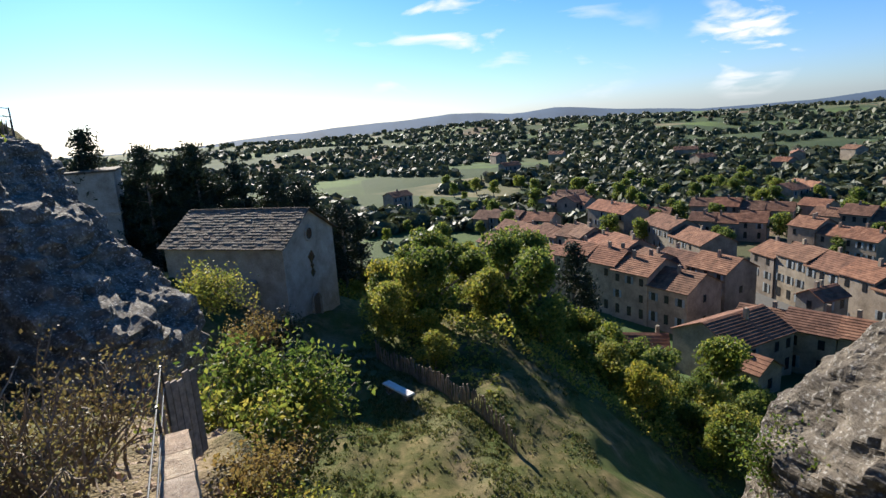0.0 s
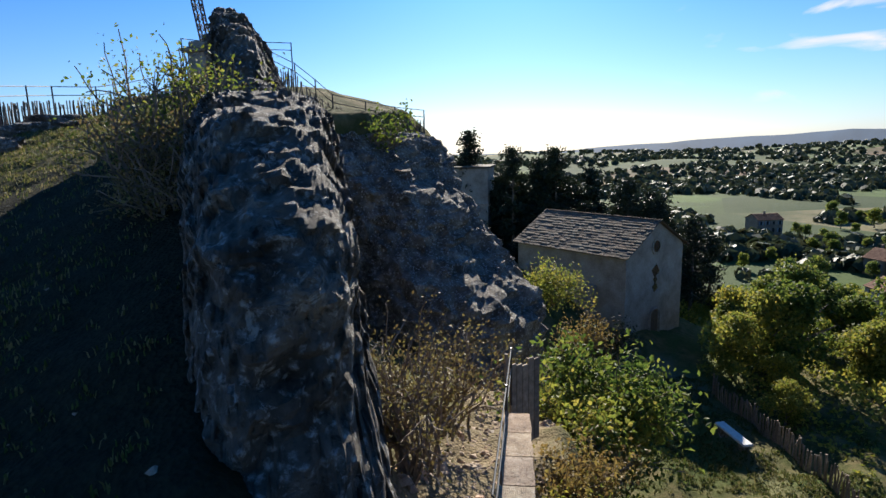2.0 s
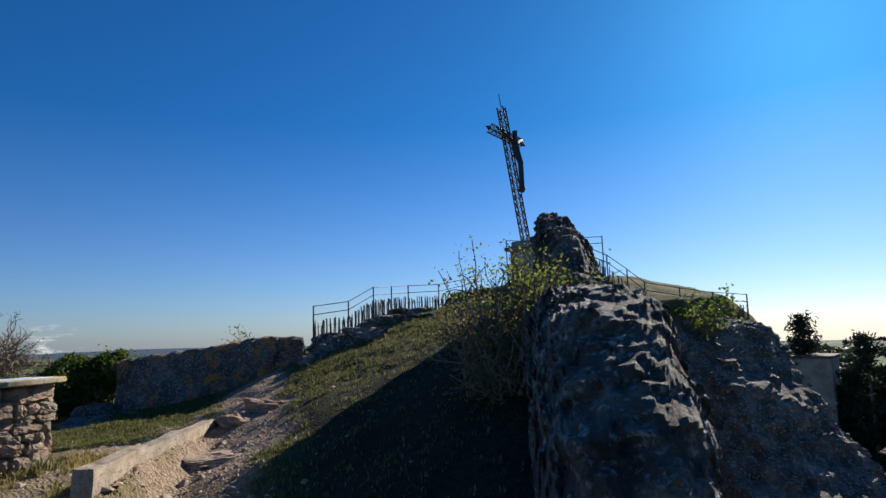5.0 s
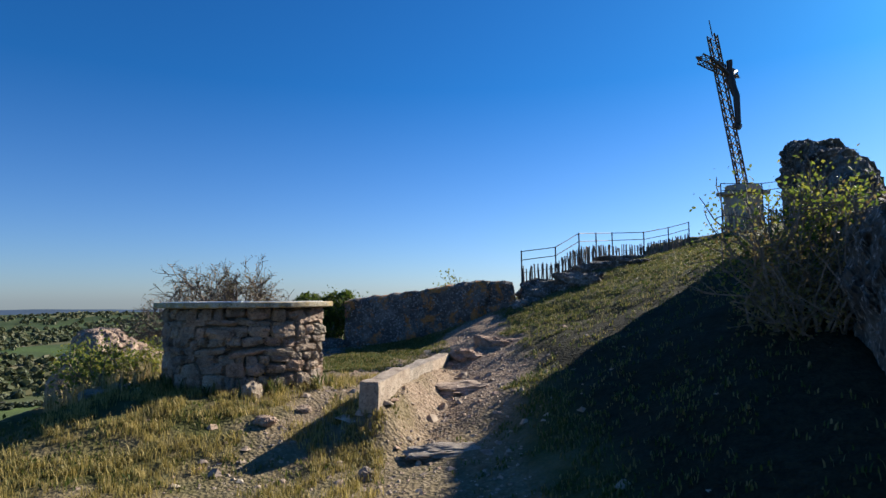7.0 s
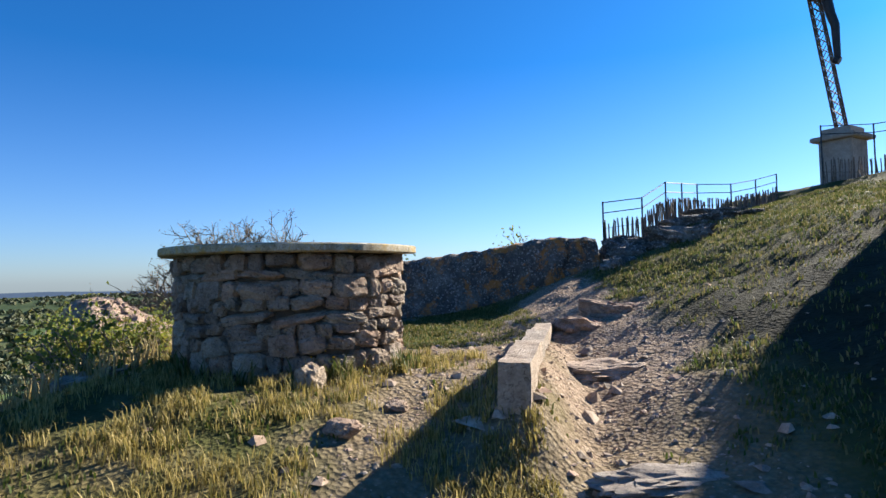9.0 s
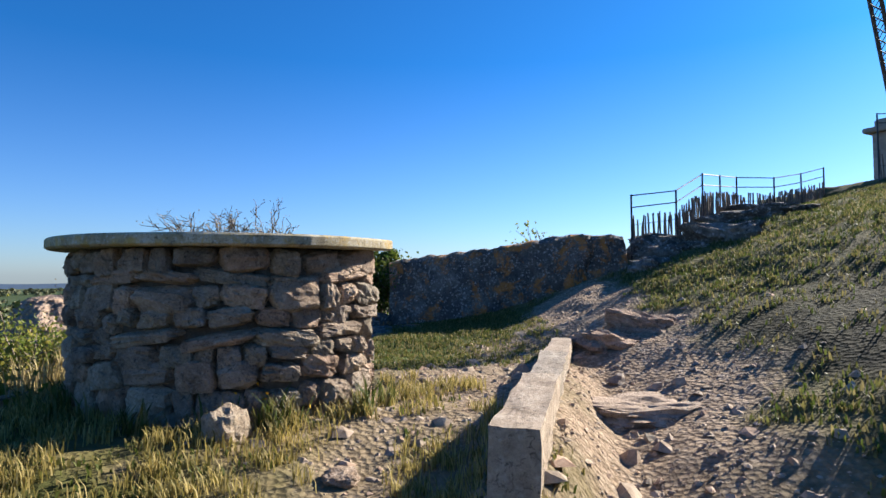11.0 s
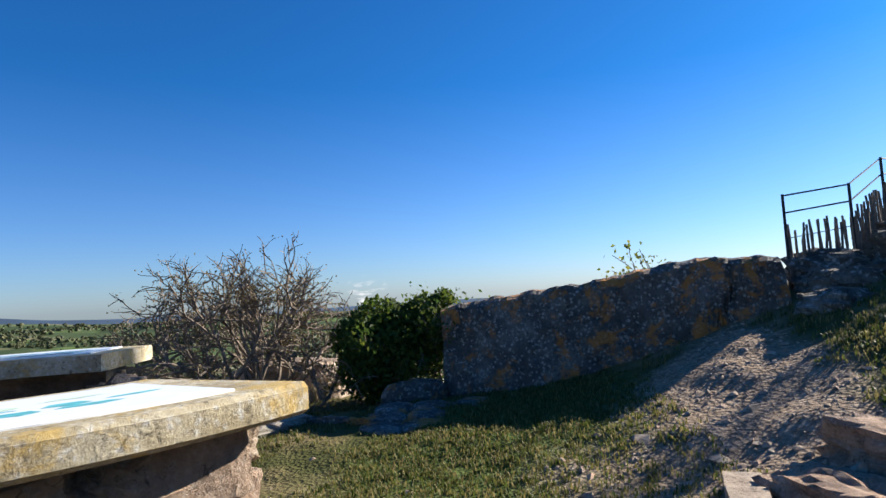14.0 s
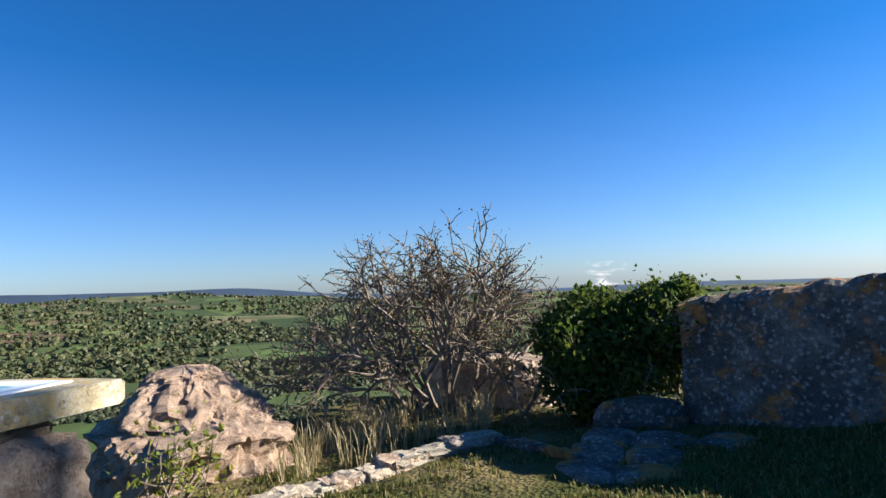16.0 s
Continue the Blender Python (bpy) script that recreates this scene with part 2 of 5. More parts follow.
M_PALE = stone_mat("pale_kerb_stone", (0.25, 0.21, 0.17), (0.42, 0.37, 0.31), (0.58, 0.53, 0.45), 4.0, None, 0.3, "Random", 0.02, "World", 0.4)
M_PEBBLE = stone_mat("pale_pebble", (0.22, 0.165, 0.125), (0.39, 0.315, 0.25), (0.58, 0.51, 0.43), 8.0, None, 0.0, "Island", 0.004)
M_RENDER = stone_mat("weathered_lime_render", (0.24, 0.20, 0.16), (0.36, 0.31, 0.26), (0.47, 0.42, 0.36), 0.9, None, 0.2, None, 0.02)
M_SLATE = stone_mat("stone_roof_slate", (0.085, 0.068, 0.055), (0.15, 0.125, 0.10), (0.25, 0.215, 0.18), 2.0, None, 0.25, "Island", 0.02)
M_WOODPALE = plain_mat("weathered_chestnut", (0.20, 0.16, 0.125), 0.85, 0.45, 14, piece="Random")
M_BARK = plain_mat("grey_brown_bark", (0.19, 0.15, 0.115), 0.9, 0.5, 12, bump_d=0.01)
M_IRON = plain_mat("dark_painted_iron", (0.045, 0.045, 0.047), 0.5, 0.3, 20, metal=0.6)
M_RUST = plain_mat("rusted_lattice_iron", (0.13, 0.085, 0.06), 0.75, 0.45, 10, metal=0.3)
M_WHITE = plain_mat("white_enamel_panel", (0.78, 0.80, 0.80), 0.25, 0.05, 6, bump_d=0)
M_TEAL = plain_mat("teal_printed_ink", (0.10, 0.42, 0.42), 0.3, 0.3, 12, bump_d=0)
M_PRINT = plain_mat("grey_printed_ink", (0.25, 0.27, 0.30), 0.3, 0.15, 30, bump_d=0)
M_LIME = plain_mat("pale_green_printed_ink", (0.55, 0.68, 0.45), 0.3, 0.2, 12, bump_d=0)
M_TILE = stone_mat("old_terracotta_tiles", (0.09, 0.05, 0.037), (0.20, 0.105, 0.072), (0.33, 0.19, 0.13), 0.7, None, 0.0, "Random", 0.03)
M_HOUSE = stone_mat("house_render", (0.17, 0.145, 0.12), (0.28, 0.245, 0.205), (0.42, 0.375, 0.32), 0.35, None, 0.0, "Random", 0.01)
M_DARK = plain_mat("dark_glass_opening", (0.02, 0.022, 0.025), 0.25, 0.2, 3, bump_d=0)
M_SHUTTER = plain_mat("faded_shutter_paint", (0.22, 0.25, 0.27), 0.7, 0.3, 3, piece="Random")
M_OAK = plain_mat("old_door_oak", (0.11, 0.08, 0.06), 0.7, 0.4, 6)
M_BENCH = plain_mat("white_stone_bench", (0.62, 0.6, 0.56), 0.7, 0.15, 5)
M_ASPHALT = plain_mat("asphalt", (0.09, 0.088, 0.085), 0.9, 0.3, 2)
M_CAR = plain_mat("white_car_paint", (0.7, 0.7, 0.7), 0.3, 0.05, 3, bump_d=0)
# wooded hills, with the blue of distance haze put into the base colour
M_HILLS = plain_mat("haze_blue_hills", (0.032, 0.06, 0.105), 1.0, 0.25, 0.004, bump_d=0)
L_TREE = leaf_mat("broadleaf_foliage", [(0.045, 0.08, 0.018), (0.10, 0.15, 0.03), (0.17, 0.21, 0.04), (0.26, 0.26, 0.055)])
L_YELLOW = leaf_mat("yellowing_foliage", [(0.09, 0.12, 0.025), (0.18, 0.21, 0.038), (0.28, 0.28, 0.05), (0.38, 0.31, 0.065)])
L_PINE = leaf_mat("pine_needles", [(0.012, 0.02, 0.012), (0.022, 0.036, 0.018), (0.04, 0.05, 0.025)], 0.1)
L_IVY = leaf_mat("ivy_leaves", [(0.04, 0.075, 0.014), (0.085, 0.13, 0.022), (0.18, 0.20, 0.036)], 0.5)
L_RUST = leaf_mat("russet_dry_leaves", [(0.13, 0.09, 0.04), (0.21, 0.155, 0.06), (0.24, 0.21, 0.07)], 0.4)
L_DRY = leaf_mat("dry_grass_blades", [(0.10, 0.10, 0.03), (0.20, 0.175, 0.06), (0.32, 0.27, 0.11), (0.44, 0.37, 0.19)], 0.4)
L_GRASS = leaf_mat("grass_blades", [(0.045, 0.07, 0.013), (0.085, 0.11, 0.024), (0.16, 0.145, 0.05), (0.27, 0.22, 0.10)], 0.4)
L_STRAW = leaf_mat("dry_straw", [(0.25, 0.2, 0.1), (0.38, 0.31, 0.17), (0.46, 0.4, 0.25)], 0.3)
L_FAR = leaf_mat("far_wood_crowns", [(0.033, 0.048, 0.025), (0.05, 0.068, 0.034), (0.075, 0.088, 0.043), (0.10, 0.10, 0.052)], 0.2)
L_OCHRE = leaf_mat("ochre_flowers", [(0.45, 0.26, 0.02), (0.6, 0.38, 0.03)], 0.2)

# ---- terrain ----
HILLTOP = [(9, 2.9), (3.5, 2.8), (2.2, 3.5), (-3.2, 6.5), (-8.8, 10.4), (-9.5, 16), (-10.5, 21), (-16, 25), (-25, 22), (-23.5, 15.5), (-20.6, 12.3), (-17.9, 9.7),
           (-15.0, 6.5), (-13.8, 4.8), (-13.8, 0.5), (-14.8, -2), (-14, -6), (-10, -6), (-8, -4.9), (-2, -4.6), (4, -4.6), (9, -4.9)]
SHELF = [(2.95, 4.6), (1.95, 7.0), (0.5, 9.8), (-2.2, 13.4)]


def sstep(a, b, x):
    u = np.clip((x - a) / (b - a), 0, 1)
    return u * u * (3 - 2 * u)


def vnoise(x, y, seed=0):
    """Smooth value noise on arrays, -1 to 1."""
    xi, yi = np.floor(x).astype(np.int64), np.floor(y).astype(np.int64)
    u, v = x - xi, y - yi
    u, v = u * u * (3 - 2 * u), v * v * (3 - 2 * v)

    def cell(a, b):
        k = (a * 374761393 + b * 668265263 + seed * 974711) & 0x7FFFFFFF
        k = ((k ^ (k >> 13)) * 1274126177) & 0x7FFFFFFF
        return ((k ^ (k >> 16)) & 0xFFFF) / 32767.5 - 1

    return (cell(xi, yi) * (1 - u) + cell(xi + 1, yi) * u) * (1 - v) + (cell(xi, yi + 1) * (1 - u) + cell(xi + 1, yi + 1) * u) * v


def fbm(x, y, octaves=4, seed=0):
    return sum(vnoise(x * 2 ** k, y * 2 ** k, seed + k) * 0.5 ** k for k in range(octaves))


def poly_inside(x, y, poly):
    """Signed distance to a polygon, positive inside."""
    best, inside = np.full(np.shape(x), 1e9), np.zeros(np.shape(x), bool)
    for (ax, ay), (bx, by) in zip(poly, poly[1:] + poly[:1]):
        ex, ey = bx - ax, by - ay
        k = np.clip(((x - ax) * ex + (y - ay) * ey) / (ex * ex + ey * ey), 0, 1)
        best = np.minimum(best, np.hypot(x - ax - k * ex, y - ay - k * ey))
        if ay != by:
            inside ^= ((ay > y) != (by > y)) & (x < ex * (y - ay) / ey + ax)
    return np.where(inside, best, -best)


def line_off(x, y, line):
    """Distance from a polyline, the side (positive to its right) and how far along it."""
    best, side, along, done = np.full(np.shape(x), 1e9), np.zeros(np.shape(x)), np.zeros(np.shape(x)), 0.0
    for (ax, ay), (bx, by) in zip(line, line[1:]):
        ex, ey = bx - ax, by - ay
        size = math.hypot(ex, ey)
        k = np.clip(((x - ax) * ex + (y - ay) * ey) / size ** 2, 0, 1)
        d = np.hypot(x - ax - k * ex, y - ay - k * ey)
        near = d < best
        best = np.where(near, d, best)
        side = np.where(near, ((x - ax) * ey - (y - ay) * ex) / size, side)
        along = np.where(near, done + k * size, along)
        done += size
    return best, side, along


def hilltop(x, y):
    plateau = np.interp(x, [-14, -11, -8, -5.5, -4.2, -3, -2, -1, 1, 2.5, 3.8, 5, 5.7, 8], [0.22, 0.26, 0.17, 0.24, 0.22, 0.02, -0.2, -0.28, -0.34, -0.3, -0.12, 0.18, 0.42, 0.5])
    plateau = plateau - 0.27 * sstep(0.75, 1.25, y + 0.33 * (x + 4.6) - 0.35) * sstep(-7.0, -5.4, x) * sstep(-1.6, -3.2, x)
    plateau = plateau + 0.24 * np.exp(-((x + 2.7) / 1.5) ** 2 - ((y + 2.5) / 1.4) ** 2) - 0.3 * sstep(-3.2, -4.4, y) * sstep(-9, -6, x)
    plateau = plateau + sstep(-7, -9, x) * np.clip(0.07 * (y - 0.4), -0.3, 0.25)
    bank = np.minimum(-0.77 - 0.06 * x + 0.35 * y - 0.13 * np.maximum(0, y - 7), 5.0 - 0.5 * np.maximum(y - 14.5, 0))
    bank = bank - 0.85 * sstep(12.8, 15.5, -x) * sstep(13.2, 10.5, y)
    bank = np.minimum(bank, 3.9 - 0.35 * np.maximum(0, x + 12.5) * sstep(9, 13, y))
    wall = line_off(x, y, [(-2.9, 0.42), (-7.5, 1.85)])[0]
    plateau = plateau + np.interp(x, [-7.5, -4.5, -2.6], [0.0, 0.2, 0.34]) * np.exp(-(wall / 0.34) ** 2)
    return 0.5 * (plateau + bank + np.sqrt((plateau - bank) ** 2 + 0.02))


def lowland(x, y):
    north = np.where(y < 20, -1.2 - 11.4 * np.clip((y - 3.2) / 16.8, 0, 1), -12.6)
    north = north - 28 * sstep(42, 110, y) - 12.0 * sstep(4.5, 24, x + 0.12 * (y - 25)) * sstep(14, 30, y) * sstep(112, 62, y)
    north = north + 4.5 * sstep(-6, -20, x) * sstep(14, 24, y) * sstep(60, 40, y)
    d, side, along = line_off(x, y, SHELF)
    shelf = -1.05 - 0.28 * along
    shelf = np.where(side < 0, shelf + 0.3 * np.maximum(-side - 0.7, 0), shelf)
    w = np.where(side > 0, sstep(1.8, 0.5, d), sstep(6, 3.5, d)) * sstep(15, 12, y)
    north = north * (1 - w) + shelf * w
    south = -1.2 - 0.75 * np.maximum(-poly_inside(x, y, HILLTOP), 0)
    south = np.maximum(south, -46 + 0.0 * x)
    k = sstep(-6, 6, y + 0.25 * x - 1.0 + 4 * sstep(-14, -30, x))
    return south * (1 - k) + north * k


def ground(x, y):
    x, y = np.asarray(x, float), np.asarray(y, float)
    r = np.hypot(x, y - 5)
    d = poly_inside(x, y, HILLTOP)
    low = lowland(x, y)
    yaw = np.degrees(np.arctan2(-x, y))
    crest_el = np.where(np.abs(yaw) < 60, -1.15 - 0.5 * sstep(0, 25, yaw), -1.1 + 0.9 * sstep(122, 138, yaw))
    rise = sstep(200, 1500, r)
    far = low * (1 - rise) + (1.6 + 1500 * np.tan(np.radians(crest_el))) * rise
    far = far + (fbm(x / 260, y / 260, 4, 3) * 9) * sstep(150, 700, r) * sstep(1900, 1200, r)
    far = far - 160 * sstep(1550, 3300, r)
    low = np.where(r > 160, far, low)
    low = low + 0.35 * fbm(x / 2.3, y / 2.3, 4, 9) * sstep(0, 2, -d) * sstep(160, 60, r)
    w = sstep(-1.2, 0.1, d)
    near = hilltop(x, y) + 0.05 * fbm(x / 0.9, y / 0.9, 4, 21) + 0.007 * fbm(x / 0.23, y / 0.23, 2, 5)
    return low * (1 - w) + near * w


PATH_LINE = [(5.5, 0.9), (2.5, 0.8), (-0.6, 0.9), (-2.4, 1.35), (-4.8, 1.8), (-7.2, 2.3), (-9.3, 2.5), (-11.0, 3.1)]
PATH_SIDE = [(0.5, -0.4), (-2.5, -0.35), (-4.4, 0.2), (-6.3, 0.8), (-8.0, 1.5)]
LOWER_PATH = [(2.5, 5.2), (1.6, 7.1), (0.3, 9.8), (-2.6, 13.4)]
LAWN_TRACK = [(5.5, 20.0), (2.5, 26.0), (-2.0, 33.0), (-7.0, 38.0)]


def zones(x, y):
    """Gravel, lush grass, far cover and the bank's painted shade, 0 to 1."""
    r = np.hypot(x, y - 5)
    rough = 0.35 * fbm(x / 0.8, y / 0.8, 3, 31)
    gravel = sstep(1.15, 0.45, line_off(x, y, PATH_LINE)[0] + rough) * 0.95
    gravel = np.maximum(gravel, 0.85 * sstep(1.5, 0.5, line_off(x, y, PATH_SIDE)[0] + rough))
    gravel = np.maximum(gravel, 0.85 * sstep(1.6, 0.6, np.hypot((x + 9.2) / 1.2, (y - 2.3) / 0.9) + rough))
    gravel = np.maximum(gravel, 0.9 * sstep(1.3, 0.6, line_off(x, y, LOWER_PATH)[0] + rough))
    gravel = np.maximum(gravel, 0.45 * sstep(1.2, 0.3, line_off(x, y, LAWN_TRACK)[0] + rough))
    gravel = np.maximum(gravel, 0.5 * sstep(0.25, 0.6, fbm(x / 1.1, y / 1.1, 3, 77)) * sstep(4, 1, r - 6) * sstep(2.0, 1.2, y))
    lush = sstep(2.2, 1.0, np.hypot((x + 9.3) / 2.0, (y - 0.6) / 1.0) + rough)
    lush = np.maximum(lush, 0.8 * sstep(-0.1, 0.4, fbm(x / 3.1, y / 3.1, 3, 55)) * sstep(18, 24, y))
    far = sstep(38, 60, r)
    gravel = gravel * np.where((y > 2.0) & (x > -4) & (poly_inside(x, y, HILLTOP) > -0.2), sstep(3.0, 2.2, y + 0.3 * x), 1.0)
    gravel = gravel * np.where(r < 30, 0.5 + 0.5 * sstep(-1.6, -3.4, x + 0.5 * y), 1.0) * np.where((y < 0.3) & (x > -5), 0.75, 1.0) if np.ndim(x) else gravel
    # bank beside the rock fin, where its shade goes into the ground colour
    bank_shade = sstep(2.0, 2.8, y + 0.12 * x) * sstep(-9, -5, x) * (poly_inside(x, y, HILLTOP) > -1.5)
    return gravel, lush, far, bank_shade


def mesh_of(name, verts, faces, mats, smooth=False):
    me = bpy.data.meshes.new(name)
    me.from_pydata([tuple(v) for v in verts], [], [tuple(f) for f in faces])
    for m in mats if isinstance(mats, (list, tuple)) else [mats]:
        me.materials.append(m)
    if smooth:
        me.polygons.foreach_set("use_smooth", [True] * len(me.polygons))
    return me


def fast_mesh(name, verts, faces, mats, smooth=False):
    """A mesh from arrays; every face has the same number of corners."""
    verts, faces = np.asarray(verts, np.float32), np.asarray(faces, np.int32)
    me = bpy.data.meshes.new(name)
    k = faces.shape[1]
    me.vertices.add(len(verts))
    me.vertices.foreach_set("co", verts.ravel())
    me.loops.add(faces.size)
    me.loops.foreach_set("vertex_index", faces.ravel())
    me.polygons.add(len(faces))
    me.polygons.foreach_set("loop_start", np.arange(0, faces.size, k, dtype=np.int32))
    me.update(calc_edges=True)
    me.validate()
    me.materials.append(mats)
    if smooth:
        me.polygons.foreach_set("use_smooth", [True] * len(me.polygons))
    return me


def build_ground():
    radii = np.concatenate([np.arange(0.15, 17, 0.13), 17 * 1.045 ** np.arange(0, 122)])
    radii = radii[radii < 3400]
    turns = 640
    a = np.linspace(0, 2 * np.pi, turns, endpoint=False)
    cx, cy = -4.0, 2.5
    x = cx + radii[:, None] * np.cos(a)[None]
    y = cy + radii[:, None] * np.sin(a)[None]
    z = ground(x, y)
    verts = np.stack([x, y, z], -1).reshape(-1, 3)
    verts = np.vstack([verts, [[cx, cy, float(ground(cx, cy))]]])
    k = np.arange(len(radii) - 1)[:, None] * turns
    j = np.arange(turns)[None]
    quads = np.stack([k + j, k + turns + j, k + turns + (j + 1) % turns, k + (j + 1) % turns], -1).reshape(-1, 4)
    hub = len(verts) - 1
    faces = [tuple(q) for q in quads.tolist()] + [(hub, i, (i + 1) % turns) for i in range(turns)]
    me = mesh_of("ground", verts, faces, M_GROUND, True)
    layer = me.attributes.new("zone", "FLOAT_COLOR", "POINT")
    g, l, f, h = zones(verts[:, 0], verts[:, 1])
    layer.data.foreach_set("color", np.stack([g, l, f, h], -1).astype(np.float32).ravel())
    return tagged(new("ground", me), "rocky hilltop ground with worn gravel paths and dry grass", "ground", kind="structure")


build_ground()


def gz(x, y):
    return float(ground(x, y))


# ---- helpers for things ----


def part(name, data, material=None, parent=None, label=""):
    """Links a bmesh or a mesh as one object, under a thing or a part if given."""
    if isinstance(data, bmesh.types.BMesh):
        me = bpy.data.meshes.new(name)
        data.to_mesh(me)
        data.free()
        data = me
    if material is not None and not data.materials:
        data.materials.append(material)
    ob = new(name, data)
    if parent is not None:
        ob.parent = parent
    return tagged(ob, label)


def thing(name, place, label, category, turn=0.0, group=""):
    e = new(name)
    e.matrix_basis = pose(*place, 0, 0, turn)
    return tagged(e, label, category, group)


def box_bm(x0, y0, z0, x1, y1, z1, bevel=0.0, jitter=0.0, cuts=0):
    bm = bmesh.new()
    bmesh.ops.create_cube(bm, size=1)
    bmesh.ops.transform(bm, matrix=Matrix.LocRotScale(((x0 + x1) / 2, (y0 + y1) / 2, (z0 + z1) / 2), None, (x1 - x0, y1 - y0, z1 - z0)), verts=bm.verts)
    if cuts:
        bmesh.ops.subdivide_edges(bm, edges=bm.edges[:], cuts=cuts, use_grid_fill=True)
    if bevel:
        bmesh.ops.bevel(bm, geom=bm.edges[:], offset=bevel, segments=2, affect="EDGES", clamp_overlap=True) if not cuts else None
    if jitter:
        for v in bm.verts:
            v.co += Vector(noise.noise_vector(v.co * 2.3 + Vector((x0, y0, 0)))) * jitter
    return bm


def tube(points, radius, sides=6, taper=None):
    """A bmesh tube along points."""
    bm = bmesh.new()
    add_tube(bm, points, radius, sides, taper)
    return bm


def add_tube(bm, points, radius, sides=6, taper=None):
    pts = [Vector(p) for p in points]
    rings = []
    for i, p in enumerate(pts):
        d = (pts[min(i + 1, len(pts) - 1)] - pts[max(i - 1, 0)]).normalized()
        u = d.cross(Vector((0.31, 0.2, 1)) if abs(d.z) < 0.95 else Vector((1, 0.1, 0))).normalized()
        w = d.cross(u)
        r = radius if taper is None else radius + (taper - radius) * i / (len(pts) - 1)
        rings.append([bm.verts.new(p + (u * math.cos(2 * math.pi * k / sides) + w * math.sin(2 * math.pi * k / sides)) * r) for k in range(sides)])
    for a, b in zip(rings, rings[1:]):
        for k in range(sides):
            bm.faces.new((a[k], a[(k + 1) % sides], b[(k + 1) % sides], b[k]))
    bm.faces.new(rings[0][::-1])
    bm.faces.new(rings[-1])


def leaf_mesh(name, centres, size, material, rng, narrow=0.55, normals=None, droop=0.0):
    """Many small folded leaves, each a pair of triangles, at the centres."""
    c = np.asarray(centres, float)
    n = len(c)
    d = rng.normal(size=(n, 3))
    d[:, 2] -= droop
    d /= np.linalg.norm(d, axis=1)[:, None]
    s = rng.normal(size=(n, 3))
    if normals is not None:
        s += np.cross(d, np.asarray(normals)) * 1.5
    s -= d * (s * d).sum(1)[:, None]
    s /= np.linalg.norm(s, axis=1)[:, None] + 1e-9
    up = np.cross(d, s)
    k = size * rng.uniform(0.6, 1.35, n)[:, None]
    v = np.stack([c - d * k * 0.5, c + s * k * narrow * 0.5 + up * k * 0.12, c + d * k * 0.5, c - s * k * narrow * 0.5 + up * k * 0.12], 1).reshape(-1, 3)
    i = np.arange(n)[:, None] * 4
    f = np.concatenate([i + np.array([[0, 1, 2]]), i + np.array([[0, 2, 3]])], 1).reshape(-1, 3)
    return mesh_of(name, v, f.tolist(), material)


def clump_points(rng, n, blobs, spread):
    """Points in a crown built of blobs (x, y, z, radius), denser near the outside."""
    b = np.array(blobs)
    pick = rng.choice(len(b), n, p=b[:, 3] ** 2 / (b[:, 3] ** 2).sum())
    d = rng.normal(size=(n, 3))
    d /= np.linalg.norm(d, axis=1)[:, None]
    r = b[pick, 3] * rng.uniform(0.45, 1.0, n) ** 0.5 * (1 + spread * rng.normal(size=n))
    return b[pick, :3] + d * r[:, None] * np.array([1, 1, 0.85]), d


def grow(rng, bm, start, way, length, radius, depth, spread=0.6, tips=None, up=0.15, sides=5, kids=(2, 3), shrink=0.72, thin=0.6):
    """A branching limb. Collects the tips."""
    p, d, pts = Vector(start), Vector(way).normalized(), [Vector(start)]
    for _ in range(4):
        d = (d + Vector(rng.normal(size=3)) * 0.17 + Vector((0, 0, up * 0.25))).normalized()
        p = p + d * length / 4
        pts.append(p.copy())
    add_tube(bm, pts, radius, sides if depth > 1 else 3, radius * 0.62)
    if tips is not None and depth <= 2:
        tips.extend(pts[1:])
    if depth > 0:
        for _ in range(int(rng.integers(kids[0], kids[1] + 1))):
            side = Vector(rng.normal(size=3))
            at = pts[int(rng.integers(2, 5))]
            grow(rng, bm, at, d + side * spread + Vector((0, 0, up)), length * shrink * rng.uniform(0.75, 1.15), radius * thin, depth - 1, spread, tips, up, sides, kids, shrink, thin)


def rock_bm(seed, size, cuts=5, rough=0.35, fine=0.12, freq=1.0, ball=0.72):
    """A weathered boulder, about size across, its base at z = 0."""
    bm = bmesh.new()
    bmesh.ops.create_cube(bm, size=2)
    bmesh.ops.subdivide_edges(bm, edges=bm.edges[:], cuts=cuts, use_grid_fill=True)
    off = Vector((seed * 3.7, seed * 1.3, seed * 7.1))
    for v in bm.verts:
        q = v.co.normalized()
        p = v.co * (1 - ball) + q * ball * 1.12
        f = 1 + rough * noise.fractal(q * freq + off, 1.0, 2.0, 3) + fine * noise.fractal(q * freq * 4 + off, 1.0, 2.0, 3)
        p = p * f
        v.co = Vector((p.x * size[0] / 2, p.y * size[1] / 2, (p.z + 0.75) * size[2] / 1.75))
    return bm


